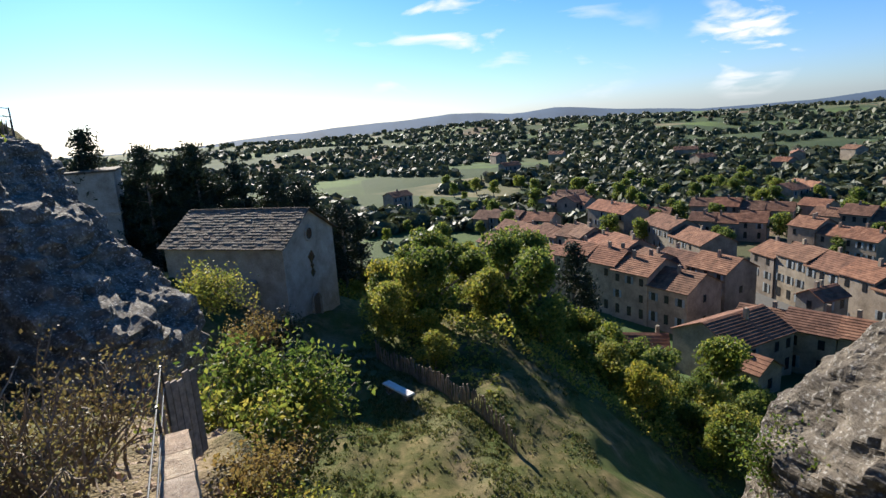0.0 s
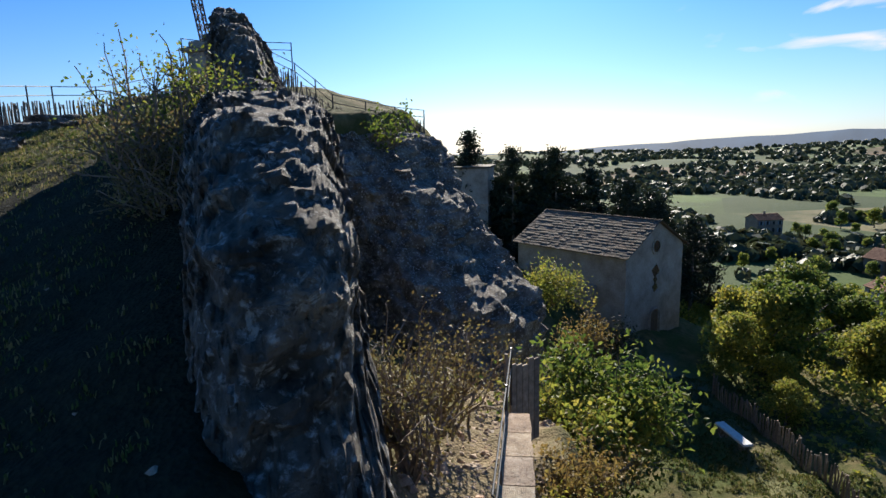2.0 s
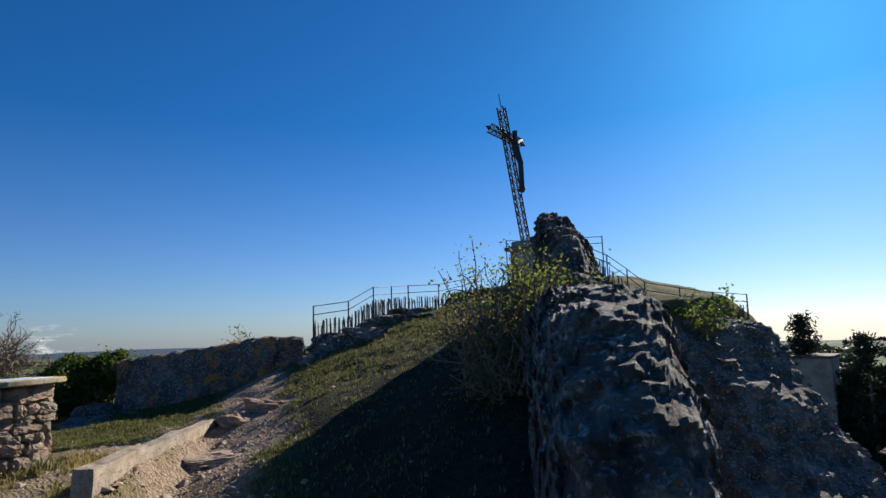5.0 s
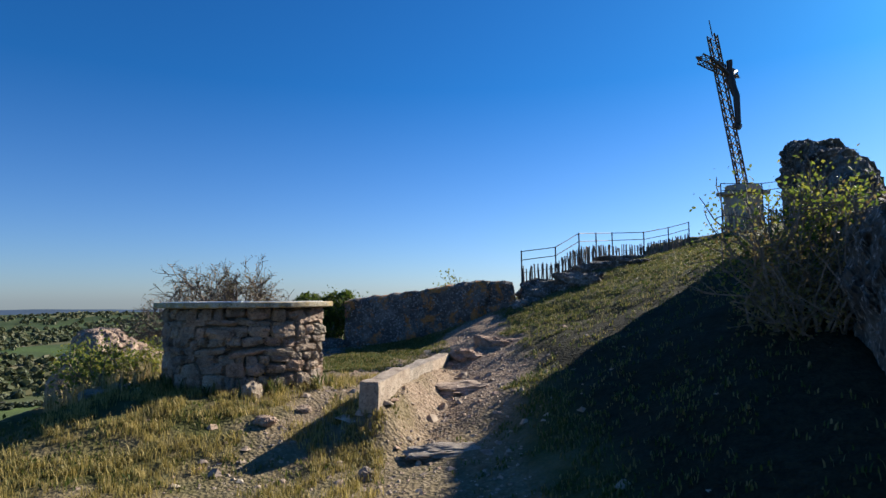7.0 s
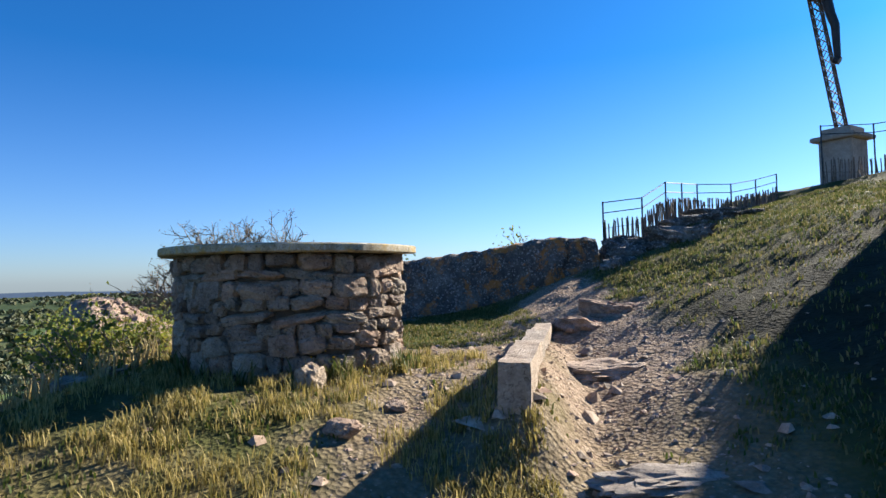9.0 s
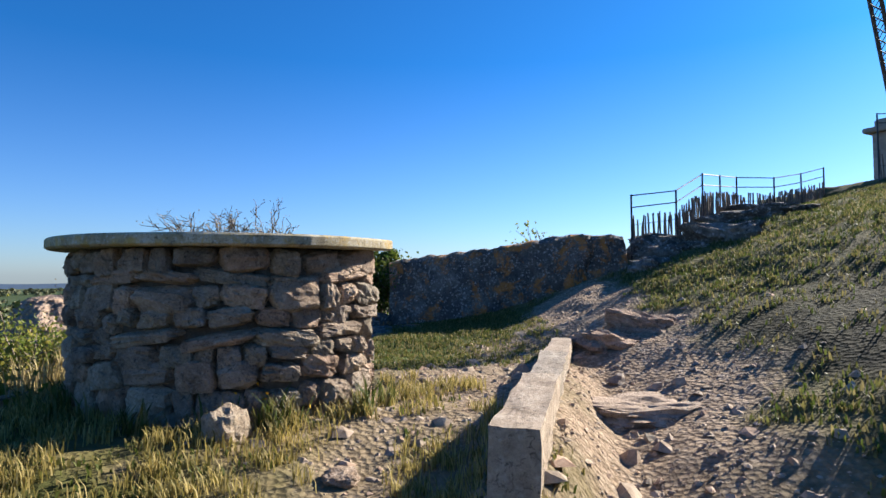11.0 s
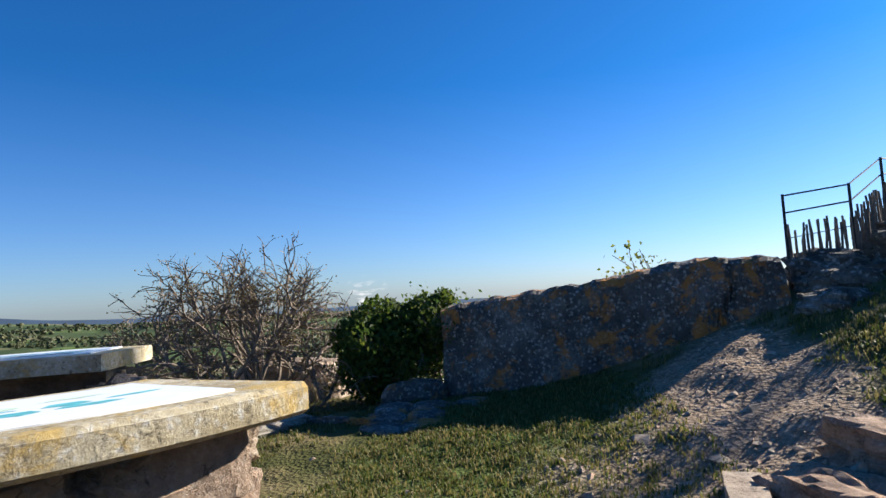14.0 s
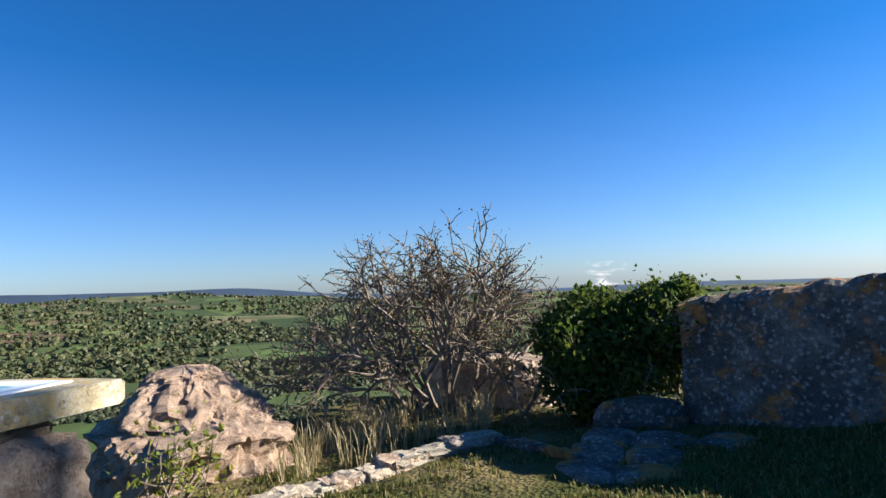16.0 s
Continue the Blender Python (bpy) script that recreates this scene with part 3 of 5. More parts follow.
def loft_rock(name, sections, material, label, category, sides=72, steps=90, rough=0.3, fine=0.09, freq=0.6, seed=1.0, ledge=0.0):
    """A rock mass lofted through outline sections (x, y, z, half length along, half width, turn), bottom to top, worn by noise."""
    s = np.array(sections, float)
    u = np.linspace(0, 1, len(s))
    verts, faces = [], []
    off = Vector((seed * 5.1, seed * 2.3, seed * 9.7))
    for i in range(steps):
        t = i / (steps - 1)
        x, y, z, a, b, turn = (float(np.interp(t, u, s[:, k])) for k in range(6))
        ca, sa = math.cos(radians(turn)), math.sin(radians(turn))
        for j in range(sides):
            g = 2 * math.pi * j / sides
            e = 0.62
            px, py = a * math.copysign(abs(math.cos(g)) ** e, math.cos(g)), b * math.copysign(abs(math.sin(g)) ** e, math.sin(g))
            v = Vector((x + px * ca - py * sa, y + px * sa + py * ca, z))
            out = Vector((v.x - x, v.y - y, 0)).normalized() if (px or py) else Vector((0, 0, 1))
            n1 = noise.fractal(v * freq + off, 1.0, 2.0, 4)
            n2 = noise.fractal(v * freq * 4.5 + off, 0.8, 2.1, 4)
            n3 = abs(noise.noise(v * freq * 1.7 + off * 2))
            n5 = 1 - abs(noise.noise(v * freq * 3.1 + off * 3)) * 2
            n4 = math.floor((v.z * 1.7 + 0.6 * n1) * 1.6) % 2 * ledge
            v += out * (rough * n1 + fine * n2 - 0.35 * rough * n3 + n4 - 0.5 * fine * max(0.0, n5 - 0.55) * 2.2) + Vector((0, 0, 0.2 * rough * n2))
            verts.append(v)
    for i in range(steps - 1):
        for j in range(sides):
            faces.append((i * sides + j, i * sides + (j + 1) % sides, (i + 1) * sides + (j + 1) % sides, (i + 1) * sides + j))
    top = sum((verts[-sides + j] for j in range(sides)), Vector()) / sides + Vector((0, 0, 0.06))
    verts.append(top)
    k = (steps - 1) * sides
    faces += [(k + j, k + (j + 1) % sides, len(verts) - 1) for j in range(sides)]
    return tagged(new(name, mesh_of(name, verts, faces, material, False)), label, category)


# ---- cliffs and rock walls ----
def fin(z, s0, s1, width, side=0.0):
    """One level of the limestone fin: it runs from s0 to s1 along its axis, set sideways by side."""
    m = (s0 + s1) / 2
    return (2.72 - 0.845 * m + 0.535 * side, 3.79 + 0.535 * m + 0.845 * side, z, (s1 - s0) / 2, width, -32.3)


loft_rock("rock_spire", [fin(-4.5, -0.7, 13, 1.7), fin(-1.5, -0.35, 12.6, 1.0), fin(0.3, -0.1, 12.2, 0.78), fin(0.95, 0.0, 12, 0.74), fin(1.28, 0.12, 11.8, 0.74), fin(1.68, 0.8, 11.8, 0.80), fin(2.15, 1.7, 14, 0.82, 0.05), fin(2.45, 3.4, 14.2, 0.8, 0.05),
          fin(2.7, 6.3, 14.2, 0.74), fin(3.0, 7.2, 14.2, 0.66, -0.1), fin(3.7, 7.8, 14, 0.56, -0.2), fin(4.05, 8.5, 13.8, 0.48, -0.28), fin(4.35, 9.0, 13.6, 0.36, -0.3), fin(4.55, 10.4, 13.5, 0.32, -0.4), fin(4.95, 11.4, 13.4, 0.28, -0.45)],
          M_CLIFF, "tall weathered grey limestone fin with pale lichen", "rock", 300, 190, 0.24, 0.14, 1.0, 1.0, 0.0)
loft_rock("rock_bastion", [(-8.4, 15, -9, 5.8, 3.6, 0), (-8.0, 15.2, -3.2, 4.8, 2.6, 0), (-8.7, 15.7, -1.6, 3.7, 2.8, 0), (-9.5, 15.9, 0.4, 2.5, 3.0, 0), (-10.2, 16.1, 1.7, 1.75, 3.1, 0), (-10.5, 16.2, 2.2, 1.5, 2.9, 0)],
          M_CLIFF, "dark limestone outcrop below the lookout railing", "rock", 150, 110, 0.6, 0.2, 0.45, 2.0, 0.07)
loft_rock("rock_cliff", [(11.3, 9.2, -11, 3.4, 2.6, 10), (11.3, 9.0, -3.4, 2.6, 1.9, 10), (11.3, 8.9, -2.4, 2.35, 1.7, 10), (11.3, 8.8, -1.6, 1.9, 1.5, 10), (11.5, 8.8, -0.8, 1.4, 1.2, 10), (11.7, 8.8, -0.3, 0.9, 0.8, 10)],
          M_TAN, "bare pale rock face with ivy on its flank", "rock", 150, 140, 0.28, 0.07, 0.8, 3.0, 0.0)
loft_rock("rock_outcrop", [(-10.3, -5.9, -2.5, 1.5, 1.3, 55), (-10.2, -5.75, -0.3, 1.3, 1.05, 55), (-10.15, -5.7, 0.3, 1.1, 0.9, 55), (-10.4, -6.0, 0.45, 0.95, 0.6, 40), (-10.5, -6.2, 0.78, 0.7, 0.4, 40), (-10.55, -6.25, 0.88, 0.5, 0.3, 40)],
          M_RUBBLE, "layered pale limestone outcrop at the plateau edge", "rock", 80, 50, 0.22, 0.08, 1.2, 4.0, 0.09)
loft_rock("boulder", [(-14.3, -3.6, -1.2, 1.5, 0.8, 70), (-14.3, -3.6, 0.3, 1.3, 0.6, 70), (-14.3, -3.6, 0.65, 0.9, 0.35, 70)],
          M_PALE, "pale split boulder behind the bare tree", "rock", 50, 24, 0.2, 0.08, 1.4, 5.0, 0.05)


def rock_wall():
    """One long upright slab of rock, highest at its north end."""
    bm = bmesh.new()
    nu, nv = 110, 34
    a, b = Vector((-12.75, -0.5, 0)), Vector((-11.62, 4.2, 0))
    d = (b - a).normalized()
    out = Vector((d.y, -d.x, 0))
    grid = {}
    for i in range(nu + 1):
        u = i / nu
        top = 1.50 + 0.46 * sstep(0.0, 0.75, u) + 0.05 * math.sin(u * 9) + 0.06 * noise.noise((u * 12, 3, 0)) - 0.5 * sstep(0.985, 1.0, u)
        for j in range(nv + 1):
            v = j / nv
            if v < 0.42:
                z, o = -0.1 + (top + 0.1) * v / 0.42, 0.30 - 0.06 * v
            elif v < 0.58:
                z, o = top + 0.05 * math.sin((v - 0.42) / 0.16 * math.pi), 0.275 - (v - 0.42) / 0.16 * 0.55
            else:
                z, o = top - (top + 0.8) * (v - 0.58) / 0.42, -0.275
            p = a.lerp(b, u) + out * o + Vector((0, 0, z))
            n1, n2 = noise.fractal(p * 1.1, 1.0, 2.0, 4), noise.fractal(p * 5 + Vector((4, 4, 4)), 1.0, 2.0, 3)
            crack = 0.09 * math.exp(-((u - 0.865 + 0.08 * (1 - z / top) - 0.012 * math.sin(z * 9)) / 0.006) ** 2)
            p += out * (0.10 * n1 + 0.035 * n2 - crack) + Vector((0, 0, 0.04 * n2))
            grid[i, j] = bm.verts.new(p)
    for i in range(nu):
        for j in range(nv):
            bm.faces.new((grid[i, j], grid[i + 1, j], grid[i + 1, j + 1], grid[i, j + 1]))
    bm.faces.new([grid[0, j] for j in range(nv + 1)])
    bm.faces.new([grid[nu, j] for j in range(nv, -1, -1)])
    return tagged(part("rock_wall", bm, M_SLABWALL), "long lichen-stained slab of rock with a crack and orange patches", "rock wall")


rock_wall()


def ledge(x, y, turn, size, seed, label, material=None):
    ob = part("rock_ledge", rock_bm(seed, size, 9, 0.4, 0.14, 1.6), material or M_CLIFF)
    ob.matrix_basis = pose(x, y, gz(x, y) - size[2] * 0.62, 0, 0, turn)
    return tagged(ob, label, "rock", "rock ledges on the slope")


ledge(-4.85, 1.85, 8, (0.6, 1.15, 0.2), 1, "rough rock step across the gravel path", M_PALE)
ledge(-2.35, 1.3, 8, (0.42, 0.95, 0.12), 2, "flat pale stone step at the path's start", M_PALE)
for k, (x, y, a, w, d, h) in enumerate([(-7.0, 2.2, 10, 0.8, 0.6, 0.3), (-7.3, 2.8, 30, 0.9, 0.6, 0.34), (-12.1, 5.3, 70, 1.6, 0.9, 0.7), (-11.4, 5.0, 40, 1.3, 0.8, 0.6), (-11.0, 5.9, 30, 1.5, 0.9, 0.55),
                                        (-12.6, 6.9, 50, 1.6, 0.8, 0.4), (-11.9, 7.4, 35, 1.8, 0.8, 0.36), (-13.2, 8.0, 45, 1.8, 0.9, 0.4), (-14.9, 9.7, 45, 2.0, 1.0, 0.4), (-16.0, 11.6, 50, 2.2, 1.1, 0.4), (-10.7, 4.3, 20, 0.9, 0.6, 0.4)]):
    ledge(x, y, a, (w, d, h), 10 + k, "mossy grey rock ledge in the grassy slope", M_RUBBLE if k < 2 else None)

# ---- orientation table ----
TC, T_TOP = Vector((-5.33, -1.60, 0)), 1.545
ARC0, ARC1 = radians(-172), radians(71)


def arc_slab_bm(r0, r1, z0, z1, a0, a1, n=40, bevel=0.02, wob=0.0):
    bm = bmesh.new()
    rings = []
    for i in range(n + 1):
        a = a0 + (a1 - a0) * i / n
        c, s = math.cos(a), math.sin(a)
        w = wob * noise.noise((c * 3, s * 3, 1.0))
        prof = [(r0, z0), (r1 - bevel * 1.5 + w, z0), (r1 + w, z0 + bevel), (r1 + w, z1 - bevel), (r1 - bevel + w, z1), (r0, z1)]
        rings.append([bm.verts.new((r * c, r * s, z)) for r, z in prof])
    for p, q in zip(rings, rings[1:]):
        for k in range(6):
            bm.faces.new((p[k], q[k], q[(k + 1) % 6], p[(k + 1) % 6]))
    bm.faces.new(rings[0])
    bm.faces.new(rings[-1][::-1])
    bmesh.ops.recalc_face_normals(bm, faces=bm.faces[:])
    return bm


def orientation_table():
    base = -0.3
    t = thing("orientation_table", (TC.x, TC.y, 0), "horseshoe stone orientation table with a lichen-covered slab top", "viewpoint table")
    t.scale = (1.03, 1.03, 1)
    slab = part("slab", arc_slab_bm(0.80, 1.38, T_TOP - 0.085, T_TOP, ARC0, ARC1, 60, 0.014, 0.02), M_SLAB, t, "yellow lichened stone slab")
    part("core", arc_slab_bm(0.92, 1.16, base, T_TOP - 0.086, ARC0 + 0.04, ARC1 - 0.05, 60, 0.01, 0.05), M_MORTAR, t, "grey-brown mortar core")
    n = 4
    for k in range(n):
        a0 = ARC0 + 0.10 + (ARC1 - ARC0 - 0.2) * k / n
        a1 = ARC0 + 0.10 + (ARC1 - ARC0 - 0.2) * (k + 1) / n - 0.02
        p = part("panel", arc_slab_bm(0.88, 1.29, T_TOP - 0.002, T_TOP + 0.006, a0, a1, 16, 0.002), M_WHITE, t, "white enamel panorama panel with printed relief")
        part("printed_band", arc_slab_bm(0.89, 1.28, T_TOP + 0.0062, T_TOP + 0.0066, a0 + 0.02, a0 + 0.03, 2, 0.0001), M_PRINT, p)
        rng = np.random.default_rng(40 + k)
        for row, (rr, m, nm) in enumerate(((1.02, M_LIME, "green_print"), (1.09, M_TEAL, "teal_print"), (1.14, M_TEAL, "teal_print"))):
            bm = bmesh.new()
            a = a0 + 0.1
            while a < a1 - 0.12:
                w = rng.uniform(0.03, 0.12)
                r = rr + rng.uniform(-0.02, 0.02)
                h = rng.uniform(0.008, 0.03)
                v = [bm.verts.new((q * math.cos(b), q * math.sin(b), T_TOP + 0.0065)) for q, b in ((r - h, a), (r + h * 0.3, a - 0.02), (r + h, a + w * 0.5), (r + h * 0.2, a + w), (r - h, a + w * 0.8))]
                bm.faces.new(v)
                a += w + rng.uniform(0.0, 0.06)
            part(nm, bm, m, p)
        for j in range(9):
            b0 = a0 + 0.12 + 0.0 * j
            part("text_bar", arc_slab_bm(0.915 + j * 0.009, 0.918 + j * 0.009, T_TOP + 0.0062, T_TOP + 0.0066, b0, b0 + 0.34 - 0.05 * (j % 3), 6, 0.0001), M_PRINT, p)
    # rubble facing
    variants = []
    for k in range(14):
        bm = rock_bm(60 + k, (1, 1, 1), 7, 0.2, 0.09, 1.15, 0.55)
        for v in bm.verts:
            v.co.z -= 0.5
        me = bpy.data.meshes.new("stone")
        bm.to_mesh(me)
        bm.free()
        me.materials.append(M_RUBBLE)
        variants.append(me)
    rng = random.Random(8)
    z = base + 0.12
    while z < T_TOP - 0.14:
        h = rng.uniform(0.08, 0.21)
        h = min(h, T_TOP - 0.095 - z)
        a = ARC0 + 0.10
        while a < ARC1 - 0.05:
            w = rng.uniform(0.13, 0.40) * (1.3 if h < 0.12 else 0.9)
            hh = h * rng.uniform(0.7, 1.3)
            mid = a + w / 2 / 1.17
            if mid > ARC1 - 0.05:
                break
            ob = new("stone", rng.choice(variants))
            ob.parent = t
            out = 1.12 + rng.uniform(-0.015, 0.03)
            zz = min(z + h / 2 + rng.uniform(-0.02, 0.02), T_TOP - 0.09 - hh / 2)
            ob.matrix_basis = pose(out * math.cos(mid), out * math.sin(mid), zz, rng.uniform(-12, 12), rng.uniform(-11, 11), math.degrees(mid) + 90 + rng.choice((0, 180))) @ Matrix.Diagonal((w * 1.02, 0.24, hh * 1.03, 1))
            a += (w + rng.uniform(0.0, 0.022)) / 1.17
        z += h + 0.004
    # end faces
    for end, sgn in ((ARC1 - 0.05, 1), (ARC0 + 0.04, -1)):
        z = base + 0.1
        while z < T_TOP - 0.14:
            h = min(rng.uniform(0.14, 0.24), T_TOP - 0.1 - z)
            ob = new("stone", rng.choice(variants))
            ob.parent = t
            ob.matrix_basis = pose(1.04 * math.cos(end), 1.04 * math.sin(end), z + h / 2, 0, 0, math.degrees(end)) @ Matrix.Diagonal((0.36, 0.2, h, 1))
            z += h + 0.005
    return t


orientation_table()


def loose_stone(x, y, size, seed, label):
    ob = part("stone", rock_bm(seed, size, 6, 0.3, 0.14, 1.1, 0.9), M_RUBBLE)
    ob.matrix_basis = pose(x, y, gz(x, y) - size[2] * 0.2, 0, 0, seed * 40)
    return tagged(ob, label, "stone", "loose stones")


loose_stone(-3.82, -1.25, (0.27, 0.22, 0.24), 31, "fist-worn tan boulder at the foot of the table")
loose_stone(-1.7, 0.35, (0.2, 0.16, 0.12), 32, "small pale loose stone on the path")
loose_stone(-2.9, -0.9, (0.26, 0.2, 0.1), 33, "flat pale stone bedded in dry grass")
loose_stone(-3.4, -0.5, (0.2, 0.16, 0.08), 34, "flat pale stone bedded in dry grass")
loose_stone(-0.6, -0.55, (0.2, 0.17, 0.12), 35, "angular tan stone in the grass")


def low_wall():
    """The low parapet of dressed blocks beside the path."""
    a, b = Vector((-2.74, 0.35, 0)), Vector((-7.55, 1.84, 0))
    turn = math.degrees(math.atan2(b.y - a.y, b.x - a.x))
    t = thing("parapet_wall", (a.x, a.y, 0), "low pale stone parapet running beside the gravel path", "low wall", turn)
    size, x, rng = (b - a).length, 0.0, random.Random(5)
    while x < size - 0.2:
        w = min(rng.uniform(1.1, 1.7), size - x)
        m = a.lerp(b, (x + w / 2) / size)
        top = 0.575 - 0.13 * x / size
        bm = box_bm(x + 0.002, -0.12, gz(m.x, m.y) - 0.35, x + w - 0.002, 0.12, top, 0, 0, 6)
        for v in bm.verts:
            n = noise.noise_vector(v.co * 3 + Vector((0, 0, 4)))
            v.co += Vector((0.0, n.y * 0.022, n.z * 0.02)) + Vector((0, noise.noise(v.co * 9) * 0.008, noise.noise(v.co * 11) * 0.008))
        part("block", bm, M_PALE, t)
        x += w
    return t


low_wall()


def kerb_row(points, width, height, label, seed):
    rng = random.Random(seed)
    t = thing("edging_wall", (*points[0], 0), label, "low wall")
    for (ax, ay), (bx, by) in zip(points, points[1:]):
        size = math.hypot(bx - ax, by - ay)
        x = 0.0
        while x < size:
            w = rng.uniform(0.18, 0.36)
            k = (x + w / 2) / size
            px, py = ax + (bx - ax) * k, ay + (by - ay) * k
            ob = part("stone", rock_bm(seed + int(x * 31) % 23, (w * 1.7, width * rng.uniform(0.85, 1.15), height * 1.8), 5, 0.25, 0.18, 1.5, 0.5), M_SLABWALL if seed == 4 else M_PALE, t)
            ob.matrix_basis = pose(px - points[0][0], py - points[0][1], gz(px, py) - height * 0.75, 0, 0, math.degrees(math.atan2(by - ay, bx - ax)) + rng.uniform(-8, 8))
            x += w
    return t


kerb_row([(-8.3, -4.0), (-9.4, -3.65), (-10.5, -3.1), (-11.5, -2.5)], 0.3, 0.1, "rough stone edging wall along the grass", 3)
kerb_row([(-11.5, -2.4), (-10.95, -1.35)], 0.16, 0.05, "flush stone edging beside the shaded flags", 4)
kerb_row([(-4.75, -3.75), (-5.4, -3.6)], 0.28, 0.13, "short broken stub of low wall", 6)
bench = part("stone_slab", rock_bm(71, (0.95, 0.34, 0.42), 6, 0.06, 0.04), M_SLABWALL)
bench.matrix_basis = pose(-12.3, -1.0, gz(-12.3, -1.0) - 0.1, 0, 0, 109)
tagged(bench, "squared mossy stone block at the foot of the ivy", "stone block")
for k in range(7):
    fx, fy = -11.3 + 0.45 * (k % 3) - 0.3, -1.2 + 0.55 * (k // 3)
    ob = part("flagstone", rock_bm(80 + k, (0.62, 0.5, 0.14), 4, 0.12, 0.04), M_SLABWALL)
    ob.matrix_basis = pose(fx, fy, gz(fx, fy) - 0.09, 0, 0, 25 * k)
    tagged(ob, "sunken grey flagstone in the shaded grass", "flagstone", "flagstones")

# ---- fences and railings ----


def pale_variants():
    out = []
    for k in range(6):
        bm = tube([(0, 0, -0.12), (0.012 * math.sin(k), 0.01, 0.35), (-0.012 * math.cos(k * 2), 0, 0.75), (0.01, 0.008 * math.sin(k * 3), 1.0)], 0.02, 5, 0.014)
        me = bpy.data.meshes.new("pale")
        bm.to_mesh(me)
        bm.free()
        me.materials.append(M_WOODPALE)
        out.append(me)
    return out


PALES = pale_variants()


def rail_fence(points, heights, label, step=0.11, rail=1.2, pales=True, seed=1, posts_every=None):
    """Iron posts with two rails, chestnut pales wired between them. heights: ground level at each point."""
    t = thing("railing_fence", (*points[0], heights[0]), label, "fence")
    rng = random.Random(seed)
    o = Vector((*points[0], heights[0]))
    P = [Vector((*p, h)) - o for p, h in zip(points, heights)]
    for p in P:
        part("post", tube([p + Vector((0, 0, -0.7)), p + Vector((0, 0, rail))], 0.022, 6), M_IRON, t)
    for a, b in zip(P, P[1:]):
        for h in (rail - 0.02, rail - 0.27):
            part("rail", tube([a + Vector((0, 0, h)), b + Vector((0, 0, h))], 0.013, 5), M_IRON, t)
        if pales:
            size = (b - a).length
            n = max(2, int(size / step))
            for i in range(n):
                k = (i + 0.5) / n
                ob = new("pale", rng.choice(PALES))
                ob.parent = t
                p = a.lerp(b, k)
                ob.matrix_basis = pose(p.x + rng.uniform(-0.02, 0.02), p.y + rng.uniform(-0.02, 0.02), p.z - 0.05, rng.uniform(-4, 4), rng.uniform(-4, 4), rng.uniform(0, 360)) @ Matrix.Diagonal((1.15, 1.15, rng.uniform(0.72, 0.86) * rail / 1.2 * (1.0 if rail < 1.6 else 0.8), 1))
            for h in (0.2, 0.6):
                part("wire", tube([a + Vector((0, 0, h)), b + Vector((0, 0, h))], 0.006, 4), M_IRON, t)
    return t


FENCE = [(-12.1, 4.5), (-12.4, 5.6), (-13.2, 6.6), (-14.0, 7.45), (-14.75, 8.3), (-15.45, 9.75), (-16.3, 11.1), (-17.0, 12.3)]
rail_fence(FENCE, [1.68, 1.83, 2.33, 2.43, 2.52, 2.63, 2.9, 3.2], "chestnut paling fence under a thin iron handrail", 0.058, 1.24, True, 2)
FENCE = [(-15.4, 12.7), (-14.55, 13.7), (-13.75, 14.7), (-13.2, 15.7)]
rail_fence(FENCE, [3.6, 3.45, 3.5, 3.5], "tall chestnut paling and railing round the cross pedestal", 0.055, 2.05, True, 3)
FENCE = [(-11.3, 13.0), (-10.65, 13.9), (-10.3, 14.4), (-9.97, 14.8), (-9.93, 16.2), (-9.9, 17.6), (-9.85, 19.1)]
rail_fence(FENCE, [3.9, 3.35, 2.85, 2.38, 2.2, 2.05, 1.97], "iron railing with pales along the cliff edge", 0.1, 1.1, True, 4)


def paling(points, label, height=1.0, step=0.14, seed=1):
    t = thing("paling_fence", (*points[0], gz(*points[0])), label, "fence")
    rng = random.Random(seed)
    o = Vector((*points[0], gz(*points[0])))
    for (ax, ay), (bx, by) in zip(points, points[1:]):
        n = int(math.hypot(bx - ax, by - ay) / step)
        for i in range(n):
            x, y = ax + (bx - ax) * i / n, ay + (by - ay) * i / n
            ob = new("pale", rng.choice(PALES))
            ob.parent = t
            ob.matrix_basis = pose(x - o.x, y - o.y, gz(x, y) - o.z, rng.uniform(-5, 5), rng.uniform(-5, 5), rng.uniform(0, 360)) @ Matrix.Diagonal((2.2, 2.2, height * rng.uniform(0.9, 1.1), 1))
            if i % 12 == 0:
                part("post", tube([(x - o.x, y - o.y, gz(x, y) - o.z - 0.2), (x - o.x, y - o.y, gz(x, y) - o.z + height * 1.15)], 0.05, 6), M_WOODPALE, t)
    return t


paling([(-3.2, 35.4), (-0.6, 33.1), (1.8, 30.6), (3.8, 28.0), (5.4, 25.4)], "weathered chestnut paling fence across the lower lawn", 1.05, 0.15, 5)


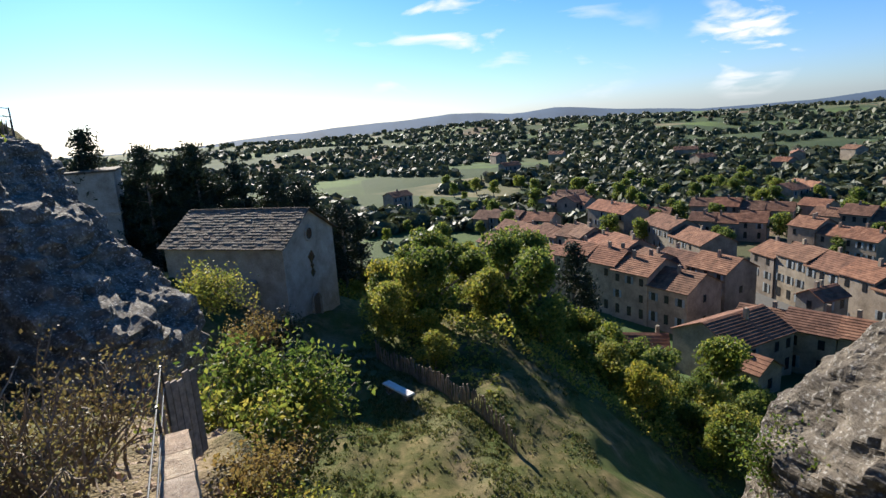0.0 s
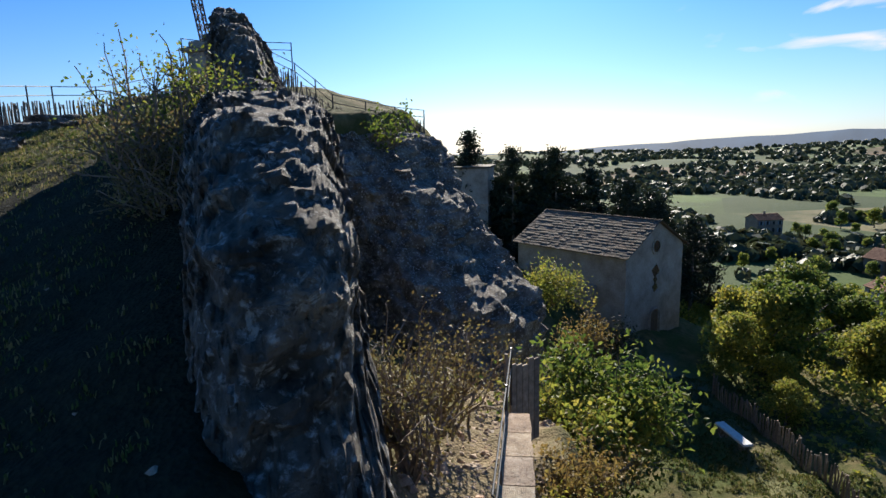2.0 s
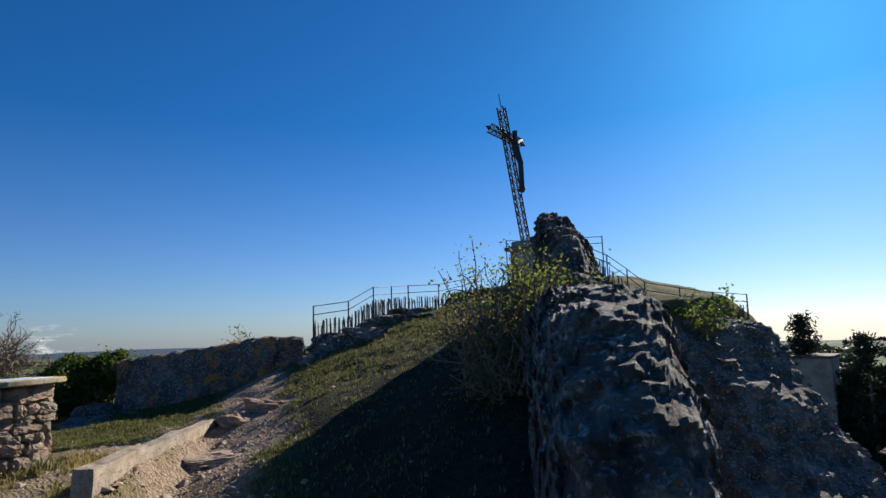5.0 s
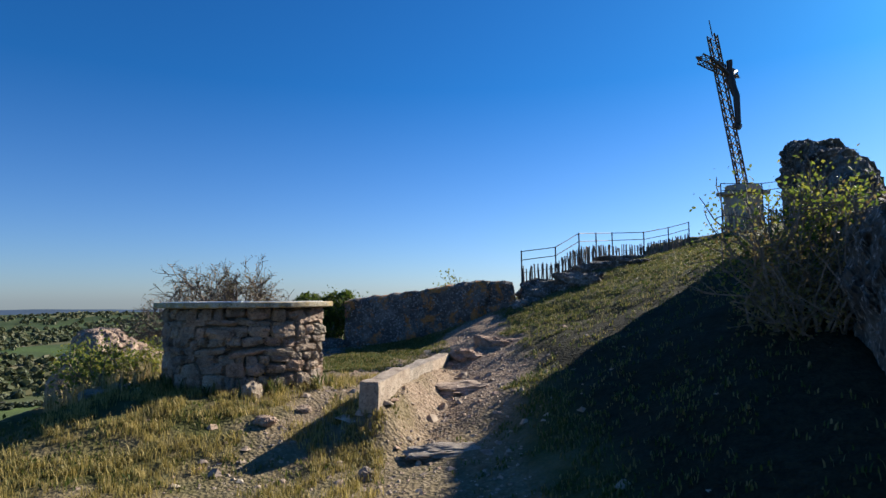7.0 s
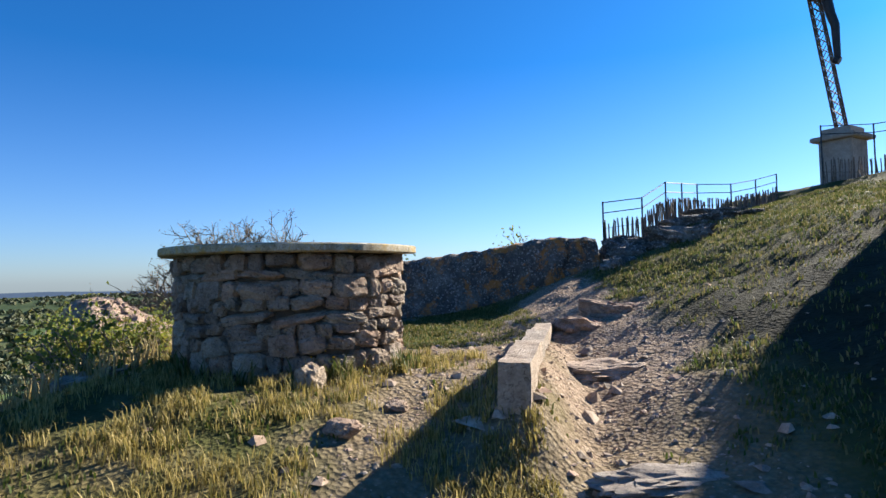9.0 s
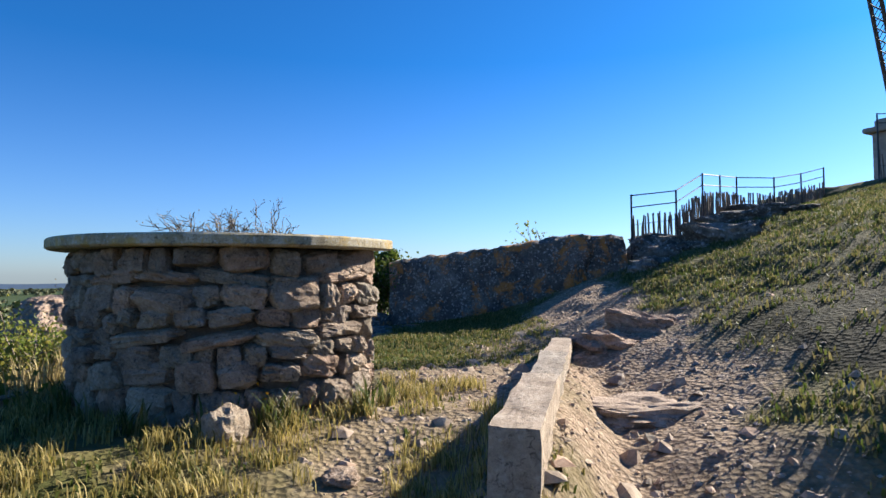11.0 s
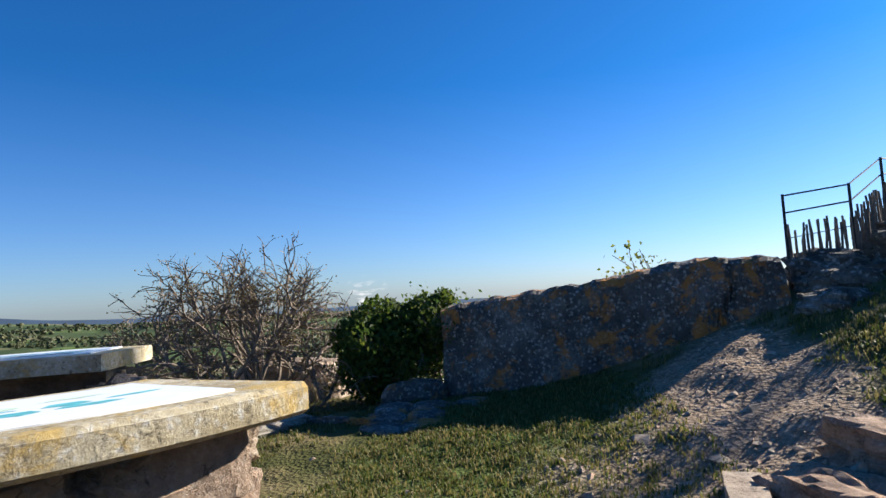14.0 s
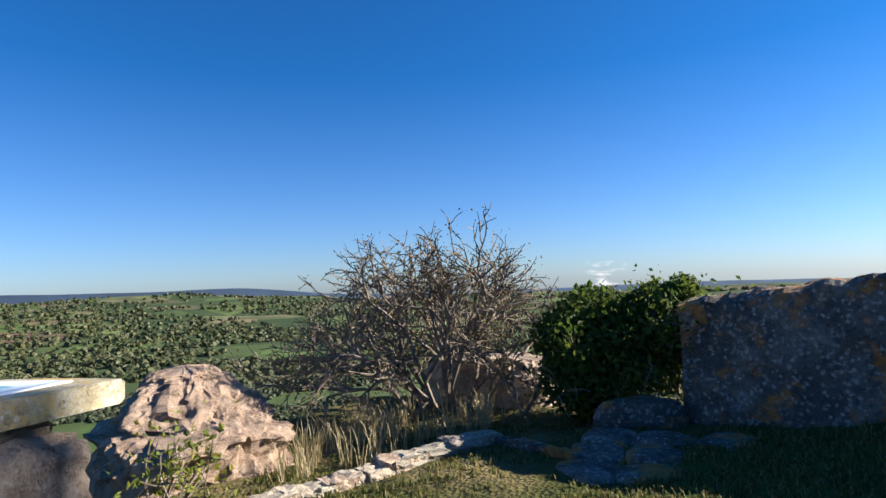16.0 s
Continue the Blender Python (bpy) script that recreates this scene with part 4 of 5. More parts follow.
def stair_wall():
    """The low masonry wall beside the descending path, with its handrail and the end screen."""
    t = thing("path_wall", (2.45, 5.0, 0), "low rubble wall with pale capstones beside the descending path", "low wall")
    a, b = Vector((3.95, 4.2, -0.19)), Vector((2.7, 6.12, -0.46))
    for k in range(5):
        p, q = a.lerp(b, k / 5 + 0.004), a.lerp(b, (k + 1) / 5 - 0.004)
        turn = math.degrees(math.atan2(q.y - p.y, q.x - p.x))
        bm = box_bm(0, -0.12, -1.15, (q - p).length, 0.11, 0, 0, 0.03, 4)
        ob = part("capstone", bm, M_RUBBLE, t)
        ob.matrix_basis = pose(p.x - 2.45, p.y - 5.0, p.z, 0, 6.7, turn)
    r = thing("handrail", (3.3, 5.0, -0.42), "thin bent iron handrail on the path wall", "railing")
    d = Vector((-0.53, 0.85, 0))
    for h in (0.42, 0.2):
        part("rail", tube([Vector((0.0, 0.0, h)) + d * s + Vector((0, 0, -0.15 * s)) for s in (-0.9, 0.6, 1.7, 2.7)], 0.007, 6), M_IRON, r)
    for s in (1.15, 2.7):
        p = d * s + Vector((0, 0, -0.15 * s))
        part("post", tube([p + Vector((0, 0, -0.25)), p + Vector((0, 0, 0.44))], 0.013, 6), M_IRON, r)
    g = thing("plank_screen", (1.85, 7.3, -1.75), "dark weathered plank screen at the end of the wall", "fence", 80)
    for k in range(5):
        part("plank", box_bm(k * 0.1, -0.015, 0.1, k * 0.1 + 0.095, 0.015, 1.15 - 0.03 * (k % 3), 0.004), M_WOODPALE, g)
    part("post", tube([(-0.06, 0, -0.3), (-0.06, 0, 1.3)], 0.022, 6), M_WOODPALE, g)


stair_wall()


def lawn_bench():
    g = gz(-0.9, 30.4)
    t = thing("stone_bench", (-0.9, 30.4, g), "white slab bench on two dark supports on the lawn", "bench", -43)
    part("seat", box_bm(-1.15, -0.25, 0.42, 1.15, 0.25, 0.54, 0.03), M_BENCH, t, "white slab seat")
    for x in (-0.8, 0.8):
        part("leg", box_bm(x - 0.12, -0.2, -0.2, x + 0.12, 0.2, 0.419, 0.01), M_CLIFF, t)


lawn_bench()

# ---- cross on its pedestal ----


def wayside_cross():
    ped = thing("pedestal", (-16.25, 14.1, 3.91), "square stone pedestal with a projecting cornice", "pedestal", 25)
    part("die", box_bm(-0.5, -0.5, -1.6, 0.5, 0.5, 1.45, 0.03), M_RENDER, ped)
    part("cornice", box_bm(-0.68, -0.68, 1.452, 0.68, 0.68, 1.60, 0.03), M_RENDER, ped)
    part("cap", box_bm(-0.46, -0.46, 1.602, 0.46, 0.46, 1.85, 0.04), M_RENDER, ped)
    t = new("lattice_cross")
    t.matrix_basis = Matrix.Translation((-16.25, 14.1, 5.75)) @ Matrix.Rotation(radians(7.5), 4, Vector((0.84, -0.54, 0))) @ pose(0, 0, 0, 0, 0, 126)
    tagged(t, "tall leaning lattice iron cross with a dark statue", "cross")
    w = 0.14

    def lattice(axis, base, lo, hi, name):
        other = [k for k in range(3) if k != axis]
        corners = [(-w, -w), (w, -w), (w, w), (-w, w)]

        def pt(c, s):
            v = [0.0, 0.0, 0.0]
            v[axis], v[other[0]], v[other[1]] = s, c[0], c[1]
            return Vector(v) + base

        for c in corners:
            part("chord", tube([pt(c, lo), pt(c, hi)], 0.028, 4), M_RUST, t)
        bm = bmesh.new()
        n = int((hi - lo) / 0.34)
        for i in range(n):
            s0, s1 = lo + (hi - lo) * i / n, lo + (hi - lo) * (i + 1) / n
            for c, d in zip(corners, corners[1:] + corners[:1]):
                add_tube(bm, [pt(c, s0), pt(d, s1)], 0.016, 4)
                add_tube(bm, [pt(d, s0), pt(c, s1)], 0.016, 4)
        part("bracing", bm, M_RUST, t)

    lattice(2, Vector((0, 0, 0)), 0.0, 6.1, "shaft")
    lattice(0, Vector((0, 0, 4.75)), -1.6, 1.6, "arm")
    part("finial", tube([(0, 0, 6.1), (0, 0, 6.75)], 0.02, 6), M_RUST, t)
    for x in (-1.62, 1.62):
        part("arm_ornament", tube([(x, 0, 4.75), (x + math.copysign(0.14, x), 0, 4.75)], 0.1, 8, 0.04), M_RUST, t)
    # statue, kept as one plain shape
    bm = bmesh.new()
    add_tube(bm, [(0, -0.30, 2.35), (0, -0.36, 2.9), (0, -0.42, 3.4), (0, -0.36, 3.8), (0, -0.34, 4.35), (0, -0.36, 4.5)], 0.10, 10, 0.17)
    add_tube(bm, [(0, -0.36, 4.45), (0, -0.42, 4.75), (0, -0.42, 4.85)], 0.10, 10, 0.12)
    add_tube(bm, [(0.1, -0.34, 4.3), (0.7, -0.28, 4.6), (1.2, -0.22, 4.78)], 0.075, 8, 0.05)
    add_tube(bm, [(-0.1, -0.34, 4.3), (-0.7, -0.28, 4.6), (-1.2, -0.22, 4.78)], 0.075, 8, 0.05)
    add_tube(bm, [(0, -0.2, 2.3), (0, -0.34, 2.2)], 0.13, 8)
    st = part("statue", bm, M_IRON, t, "plain dark cast statue")


wayside_cross()
# ---- chapel, tower and town ----


def wall_box(bm, w, d, h, rise):
    """A gabled block: ridge along x, length w, depth d."""
    v = [bm.verts.new(p) for p in ((-w / 2, -d / 2, 0), (w / 2, -d / 2, 0), (w / 2, d / 2, 0), (-w / 2, d / 2, 0), (-w / 2, -d / 2, h), (w / 2, -d / 2, h), (w / 2, d / 2, h), (-w / 2, d / 2, h), (-w / 2, 0, h + rise), (w / 2, 0, h + rise))]
    for f in ((0, 1, 5, 4), (2, 3, 7, 6), (1, 2, 6, 9, 5), (3, 0, 4, 8, 7), (4, 5, 9, 8), (6, 7, 8, 9)):
        bm.faces.new([v[i] for i in f])


def roof_bm(w, d, h, rise, over=0.3, thick=0.14, course=0.0):
    """Two slopes of stepped tile courses in one skin, closed below."""
    bm = bmesh.new()
    n = max(2, int(math.hypot(d / 2 + over, rise) / course)) if course else 1
    slope, eave = rise / (d / 2), d / 2 + over
    half = []
    for i in range(n):
        y0, y1 = eave * (1 - i / n), eave * (1 - (i + 1) / n)
        half += [(y0, h + rise - slope * y0 + thick + 0.03), (y1, h + rise - slope * y1 + thick * 0.7)]
    low = h + rise - slope * eave + 0.01
    prof = [(-y, z) for y, z in half] + half[-2::-1] + [(eave, low), (0, h + rise + 0.01), (-eave, low)]
    ends = [[bm.verts.new((x, y, z)) for y, z in prof] for x in (-w / 2 - over, w / 2 + over)]
    for k in range(len(prof)):
        q = (k + 1) % len(prof)
        bm.faces.new((ends[0][k], ends[1][k], ends[1][q], ends[0][q]))
    bm.faces.new(ends[0])
    bm.faces.new(ends[1][::-1])
    bmesh.ops.recalc_face_normals(bm, faces=bm.faces[:])
    return bm


def slate_roof(w, d, h, rise, rng, over=0.35):
    """Overlapping stone slates in rows, joined."""
    verts, faces = [], []
    size = math.hypot(d / 2 + over, rise * (d / 2 + over) / (d / 2))
    rows = int(size / 0.3)
    slope = rise / (d / 2)
    for s in (-1, 1):
        for i in range(rows):
            y0, y1 = (d / 2 + over) * (1 - i / rows), (d / 2 + over) * (1 - (i + 1.35) / rows)
            x = -w / 2 - over
            while x < w / 2 + over - 0.1:
                k = min(rng.uniform(0.25, 0.6), w / 2 + over - x)
                t = rng.uniform(0.04, 0.09)
                j = rng.uniform(-0.03, 0.03)
                b = len(verts)
                for (xx, yy, up) in ((x, y0 + j, t), (x + k - 0.02, y0 + j, t), (x + k - 0.02, y1, 0.02), (x, y1, 0.02), (x, y0 + j, 0.0), (x + k - 0.02, y0 + j, 0.0)):
                    verts.append((xx, s * yy, h + rise - slope * yy + up + 0.05))
                faces += [(b, b + 1, b + 2, b + 3), (b + 4, b + 5, b + 1, b), (b + 4, b, b + 3), (b + 5, b + 2, b + 1)]
                x += k
    return mesh_of("roof", verts, faces, M_SLATE)


def chapel():
    c = thing("chapel", (-14.17, 43.6, -12.75), "plain stone chapel with a stone-slate gable roof", "chapel", -10)
    w, d, h, rise = 9.7, 7.4, 6.75, 2.0
    bm = bmesh.new()
    wall_box(bm, w, d, h, rise)
    part("wall", bm, M_RENDER, c, "grey weathered rubble wall")
    part("roof_deck", roof_bm(w, d, h, rise, 0.3, 0.05), M_OAK, c)
    part("roof", slate_roof(w, d, h, rise, random.Random(2)), M_SLATE, c, "lichened stone slates")
    x = w / 2
    bm = bmesh.new()
    ring = [(math.cos(a), math.sin(a)) for a in np.linspace(0, 2 * math.pi, 28, endpoint=False)]
    part("rose_window", tube([(x - 0.3, 0, 6.95), (x + 0.03, 0, 6.95)], 0.42, 24), M_DARK, c, "round dark oculus")
    bm = bmesh.new()
    for q, p in zip(ring, ring[1:] + ring[:1]):
        v = [bm.verts.new((x + dx, r * u[0], 6.95 + r * u[1])) for u in (q, p) for r, dx in ((0.42, 0.06), (0.6, 0.06), (0.6, -0.02))]
        bm.faces.new((v[0], v[1], v[4], v[3]))
        bm.faces.new((v[1], v[2], v[5], v[4]))
    part("oculus_ring", bm, M_PALE, c)
    for z, r in ((5.2, 0.5), (4.55, 0.26), (4.0, 0.36)):
        part("cross_opening", tube([(x - 0.2, 0, z), (x + 0.035, 0, z)], r, 4), M_DARK, c, "lozenge-shaped dark opening")
    part("cross_slit", box_bm(x - 0.2, -0.08, 3.8, x + 0.034, 0.08, 5.5), M_DARK, c)
    bm = bmesh.new()
    pts = [(-0.55, 0.1), (-0.55, 1.9)] + [(-0.55 * math.cos(a), 1.9 + 0.55 * math.sin(a)) for a in np.linspace(0.2, math.pi - 0.2, 9)] + [(0.55, 1.9), (0.55, 0.1)]
    f = [bm.verts.new((x + 0.04, p[0], p[1])) for p in pts]
    g = [bm.verts.new((x - 0.2, p[0], p[1])) for p in pts]
    bm.faces.new(f)
    for i in range(len(pts) - 1):
        bm.faces.new((f[i], f[i + 1], g[i + 1], g[i]))
    door = part("door", bm, M_OAK, c, "arched oak door")
    bm = bmesh.new()
    for p, q in zip(pts, pts[1:]):
        m = Vector(((0, (p[0] + q[0]) / 2, (p[1] + q[1]) / 2)))
        add_tube(bm, [(x + 0.03, p[0] * 1.12, p[1]), (x + 0.03, q[0] * 1.12, q[1])], 0.13, 4)
    part("door_surround", bm, M_PALE, c)
    for k in range(6):
        part("step", box_bm(x + 0.02 + 0.6 * k, -1.7 - 0.1 * k, -1.4, x + 0.6 * (k + 1), 1.7 + 0.1 * k, 0.08 - 0.16 * k, 0.02), M_CLIFF, c)
    for k in range(3):
        part("buttress", box_bm(-4.0 + 3.0 * k, -d / 2 - 0.4, -0.5, -3.4 + 3.0 * k, -d / 2 + 0.001, 5.0 - k * 0.3, 0.05), M_RENDER, c)


chapel()


def watch_tower():
    t = thing("tower", (-33.9, 53.4, -15.3), "square stone tower house rising behind the rocks", "tower", 28)
    part("wall", box_bm(-2.3, -2.6, 0, 2.3, 2.6, 14.2, 0.05), M_RENDER, t)
    part("band", box_bm(-2.42, -2.72, 10.2, 2.42, 2.72, 10.5, 0.05), M_PALE, t)
    part("roof_slab", box_bm(-2.5, -2.8, 14.202, 2.5, 2.8, 14.4, 0.04), M_SLATE, t)


watch_tower()


def house(x, y, turn, w, d, h, rise, rng, label="", z=None, storeys=None):
    z = gz(x, y) - 1.0 if z is None else z
    shade = rng.choice(("stone", "cream", "grey", "ochre-rendered"))
    roofc = rng.choice(("orange", "brown", "weathered red"))
    t = thing("house", (x, y, z), label or "%s village house with a %s tiled roof" % (shade, roofc), "house", turn, "village houses")
    bm = bmesh.new()
    wall_box(bm, w, d, h + 1, rise)
    part("wall", bm, M_HOUSE, t)
    part("roof", roof_bm(w, d, h + 1, rise, 0.35, 0.18, 0.55), M_TILE, t)
    rows = storeys or max(1, int(h / 2.8))
    cols = max(1, int(w / 2.6))
    for r in range(rows):
        for c in range(cols):
            if rng.random() < 0.12:
                continue
            wx, wz = (c + 0.5) / cols * w - w / 2, 1.0 + h * (r + 0.35) / rows
            for s in (-1,) if d > 0 else (1,):
                tall = 1.5 if r else 1.9
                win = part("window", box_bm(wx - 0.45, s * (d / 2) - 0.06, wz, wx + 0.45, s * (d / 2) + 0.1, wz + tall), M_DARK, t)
                if rng.random() < 0.5:
                    for q in (-1, 1):
                        part("shutter", box_bm(wx + q * 0.72 - 0.24, s * (d / 2) - 0.09, wz, wx + q * 0.72 + 0.24, s * (d / 2) - 0.002, wz + tall), M_SHUTTER, win)
    for s in (-1, 1):
        for r in range(rows):
            if rng.random() < 0.5:
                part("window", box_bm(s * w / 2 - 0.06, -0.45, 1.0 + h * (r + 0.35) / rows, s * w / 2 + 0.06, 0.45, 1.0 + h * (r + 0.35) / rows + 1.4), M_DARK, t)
    for _ in range(rng.choice((1, 1, 2))):
        cx, cy = rng.uniform(-0.35, 0.35) * w, rng.uniform(-0.15, 0.15) * d
        part("chimney", box_bm(cx - 0.3, cy - 0.3, h + 1 + rise * 0.4, cx + 0.3, cy + 0.3, h + 2.1 + rise, 0.03), M_HOUSE, t)
    return t


def terrace(x0, y0, x1, y1, n, d, h, seed, rise=2.2):
    rng = random.Random(seed)
    turn = math.degrees(math.atan2(y1 - y0, x1 - x0))
    size = math.hypot(x1 - x0, y1 - y0)
    at = 0.0
    for k in range(n):
        w = size / n * rng.uniform(0.9, 1.08)
        u = min((at + w / 2) / size, 1)
        house(x0 + (x1 - x0) * u, y0 + (y1 - y0) * u, turn + rng.uniform(-2, 2), w, d * rng.uniform(0.92, 1.1), h * rng.uniform(0.85, 1.15), rise * rng.uniform(0.9, 1.15), rng)
        at += w


terrace(13, 141, 40, 111.5, 5, 10, 9.5, 1, 2.4)
terrace(3, 188, 32, 154, 5, 10, 7.5, 2)
terrace(23, 167, 38, 130, 4, 9, 8.5, 3)
terrace(62, 137, 76, 92, 6, 10, 10, 4)
terrace(49, 184, 57, 157, 2, 10, 6.5, 5)
terrace(62, 195, 80, 185, 3, 9, 6, 6)
terrace(40, 137, 51, 121, 2, 10, 9, 7)
terrace(43, 101, 55, 90.5, 2, 9, 6.5, 8)
terrace(54, 91, 64, 83, 2, 8, 6, 9)
terrace(-7, 218, 20, 201, 5, 9, 5.5, 10)
terrace(22, 244, 36, 231, 2, 9, 6, 11)
terrace(100, 196, 121, 171, 4, 9, 6, 12)
terrace(-2, 170, 12, 152, 3, 8, 6, 13)
terrace(84, 172, 96, 150, 3, 9, 6.5, 14)
terrace(38, 215, 58, 205, 3, 9, 6, 15)
terrace(70, 222, 98, 206, 4, 9, 5.5, 16)
r_town = random.Random(44)
house(39, 197, -60, 18, 10, 9, 2.4, r_town, "large ochre-rendered house with an orange tiled roof")
house(38, 91, 33, 13, 11, 7, 2.6, r_town, "stone house with a broad bright orange tiled roof")
house(37, 82.5, -55, 7, 5, 4, 1.6, r_town, "small shed with a bright orange tiled roof")
house(26, 97, -6, 7.5, 5, 3.6, 1.6, r_town, "small stone hut with a tiled roof among trees")
house(57, 104, 28, 6, 5, 9, 1.4, r_town, "narrow slate-capped belfry house beside the square")
for k in range(16):
    yaw, dist = r_town.uniform(-34, 14), r_town.uniform(215, 520)
    house(-dist * math.sin(radians(yaw)), dist * math.cos(radians(yaw)), r_town.uniform(0, 180), r_town.uniform(9, 16), r_town.uniform(8, 11), r_town.uniform(4, 7), 2, r_town)


def ruin():
    t = thing("ruined_house", (5.2, 66, gz(5.2, 66) - 1), "roofless ruined stone house overgrown by trees", "ruin", -25)
    for k, (x0, y0, x1, y1, h) in enumerate(((-3, -3, 3, -2.5, 4.2), (-3, 2.5, 3, 3, 6.0), (-3, -2.49, -2.5, 2.49, 5.4), (2.5, -2.49, 3, 2.49, 3.0))):
        bm = box_bm(x0, y0, 0, x1, y1, h, 0, 0, 7)
        for v in bm.verts:
            if v.co.z > h - 0.01:
                v.co.z -= abs(noise.noise((v.co.x * 0.8 + k, v.co.y * 0.8, 0))) * 2.4
        part("wall", bm, M_RENDER, t)


ruin()
road = mesh_of("road", [(x, y, gz(x, y) + 0.15) for x, y in ((46, 108), (60, 92), (68, 102), (54, 120), (60, 140), (50, 140))], [(0, 1, 2, 3), (3, 2, 4, 5)], M_ASPHALT)
tagged(new("road", road), "grey village street between the houses", "road", kind="structure")


def parked_van(x, y, turn):
    t = thing("van", (x, y, gz(x, y) + 0.12), "small white parked van in the village street", "van", turn)
    part("body", box_bm(-2.1, -0.85, 0.35, 2.1, 0.85, 1.05, 0.12), M_CAR, t)
    part("cabin", box_bm(-2.0, -0.78, 1.0, 1.2, 0.78, 1.85, 0.15), M_CAR, t)
    part("windscreen", box_bm(1.0, -0.7, 1.1, 1.24, 0.7, 1.7, 0.03), M_DARK, t)
    for a in (-1.3, 1.3):
        for b in (-0.8, 0.8):
            part("wheel", tube([(a, b - 0.09, 0.33), (a, b + 0.09, 0.33)], 0.33, 14), M_DARK, t)


parked_van(54, 112, 20)
parked_van(57, 109, 25)

# ---- trees and shrubs ----


def broadleaf(seed, height, spread, material, n=1500, leaf=0.42):
    rng = np.random.default_rng(seed)
    t = new("tree")
    bm = bmesh.new()
    add_tube(bm, [(0, 0, -0.5), (0.05, 0, height * 0.3), (0.15, 0.1, height * 0.6)], height * 0.03, 7, height * 0.014)
    for k in range(6):
        a = rng.uniform(0, 6.28)
        z = height * rng.uniform(0.22, 0.55)
        e = Vector((math.cos(a) * spread * 0.65, math.sin(a) * spread * 0.65, z + height * rng.uniform(0.15, 0.35)))
        add_tube(bm, [(0.05, 0, z), e * 0.5 + Vector((0, 0, z * 0.55)), e], height * 0.012, 5, height * 0.004)
    part("trunk", bm, M_BARK, t)
    blobs = []
    for k in range(15):
        a, r = rng.uniform(0, 6.28), spread * rng.uniform(0.1, 0.75)
        z = height * rng.uniform(0.25, 0.9)
        r *= 1.0 if z < height * 0.65 else 0.6
        blobs.append((math.cos(a) * r, math.sin(a) * r, z, spread * rng.uniform(0.22, 0.42)))
    blobs.append((0, 0, height * 0.85, spread * 0.35))
    pts, nrm = clump_points(rng, n, blobs, 0.12)
    part("crown", leaf_mesh("crown", pts, leaf, material, rng, 0.7, nrm), None, t)
    return t


def pine(seed, height, spread, n=1500):
    rng = np.random.default_rng(seed)
    t = new("pine_tree")
    part("trunk", tube([(0, 0, -0.5), (0.1, 0, height * 0.5), (0, 0.05, height)], height * 0.018, 7, 0.03), M_BARK, t)
    pts, bm = [], bmesh.new()
    for k in range(46):
        z = height * (0.28 + 0.72 * (k / 46) ** 0.9)
        reach = spread * (1.05 - (z / height) ** 1.7) * rng.uniform(0.55, 1.1) + 0.25
        a = rng.uniform(0, 6.28)
        e = Vector((math.cos(a) * reach, math.sin(a) * reach, z + reach * rng.uniform(-0.1, 0.3)))
        add_tube(bm, [(0, 0, z), e], 0.05, 3, 0.015)
        for _ in range(n // 46):
            u = rng.uniform(0.3, 1.05)
            pts.append(np.array([0, 0, z]) * (1 - u) + np.array(e) * u + rng.normal(size=3) * np.array([0.38, 0.38, 0.22]))
    part("limb", bm, M_BARK, t)
    part("crown", leaf_mesh("crown", pts, 0.5, L_PINE, rng, 0.3), None, t)
    return t


def planted(proto, places, label, category, group):
    for k, (x, y, s) in enumerate(places):
        m = pose(x, y, gz(x, y) - 0.2, 0, 0, (k * 77) % 360)
        ob = proto if k == 0 else copy_thing(proto, m)
        ob.matrix_basis = m
        if k or s != 1:
            ob.matrix_basis = m @ Matrix.Diagonal((s, s, s * (0.9 + 0.06 * (k % 4)), 1))
        tagged(ob, label, category, group)


def scatter(seed, n, box, size, keep=lambda x, y: True):
    rng, out = random.Random(seed), []
    for _ in range(n * 40):
        if len(out) == n:
            break
        x, y = rng.uniform(box[0], box[1]), rng.uniform(box[2], box[3])
        if keep(x, y):
            out.append((x, y, rng.uniform(*size)))
    return out


def wood_zone(x, y):
    if -24 < x < -5 and y < 50:
        return False
    if line_off(np.array(x), np.array(y), [(-3.6, 36.2), (2.2, 31.5), (6.2, 25.5), (9, 20)])[1] > -0.8:
        return False
    if abs(x - 18.5) < 5 and abs(y - 62) < 5:
        return False
    if x > 4.5 and y < 40 or 26 < x and y > 66 or abs(x - 26) < 6 and y > 84:
        return False
    return y < 118 - 1.3 * max(0, x + 4)


planted(broadleaf(1, 7.5, 3.2, L_TREE, 4200, 0.30), scatter(1, 80, (-14, 27, 27, 95), (0.5, 1.1), wood_zone), "green broadleaf tree on the slope below the lawn", "tree", "slope trees")
planted(broadleaf(2, 6.0, 3.0, L_YELLOW, 4200, 0.27), scatter(2, 80, (-16, 24, 30, 90), (0.4, 1.0), wood_zone), "yellow-green broadleaf tree on the slope", "tree", "slope trees")
planted(broadleaf(3, 5.0, 2.8, L_TREE, 3600, 0.26), scatter(3, 48, (5, 27, 21, 62), (0.4, 0.9), wood_zone), "low dense green tree below the fence", "tree", "slope trees")
planted(pine(4, 13, 3.0, 2600), [(-12.0, 59.5, 0.95), (-11.0, 62, 0.9), (11.3, 60, 1.0), (12.6, 63, 0.9)], "tall dark pine with bare lower trunk", "pine tree", "pines")
planted(pine(5, 15, 4.4, 3400), scatter(5, 110, (-58, -17, 53, 78), (0.88, 1.08), lambda x, y: y > 50 + 0.9 * max(0, x + 30) * 0.8), "dark pine in the grove behind the chapel", "pine tree", "pine grove")
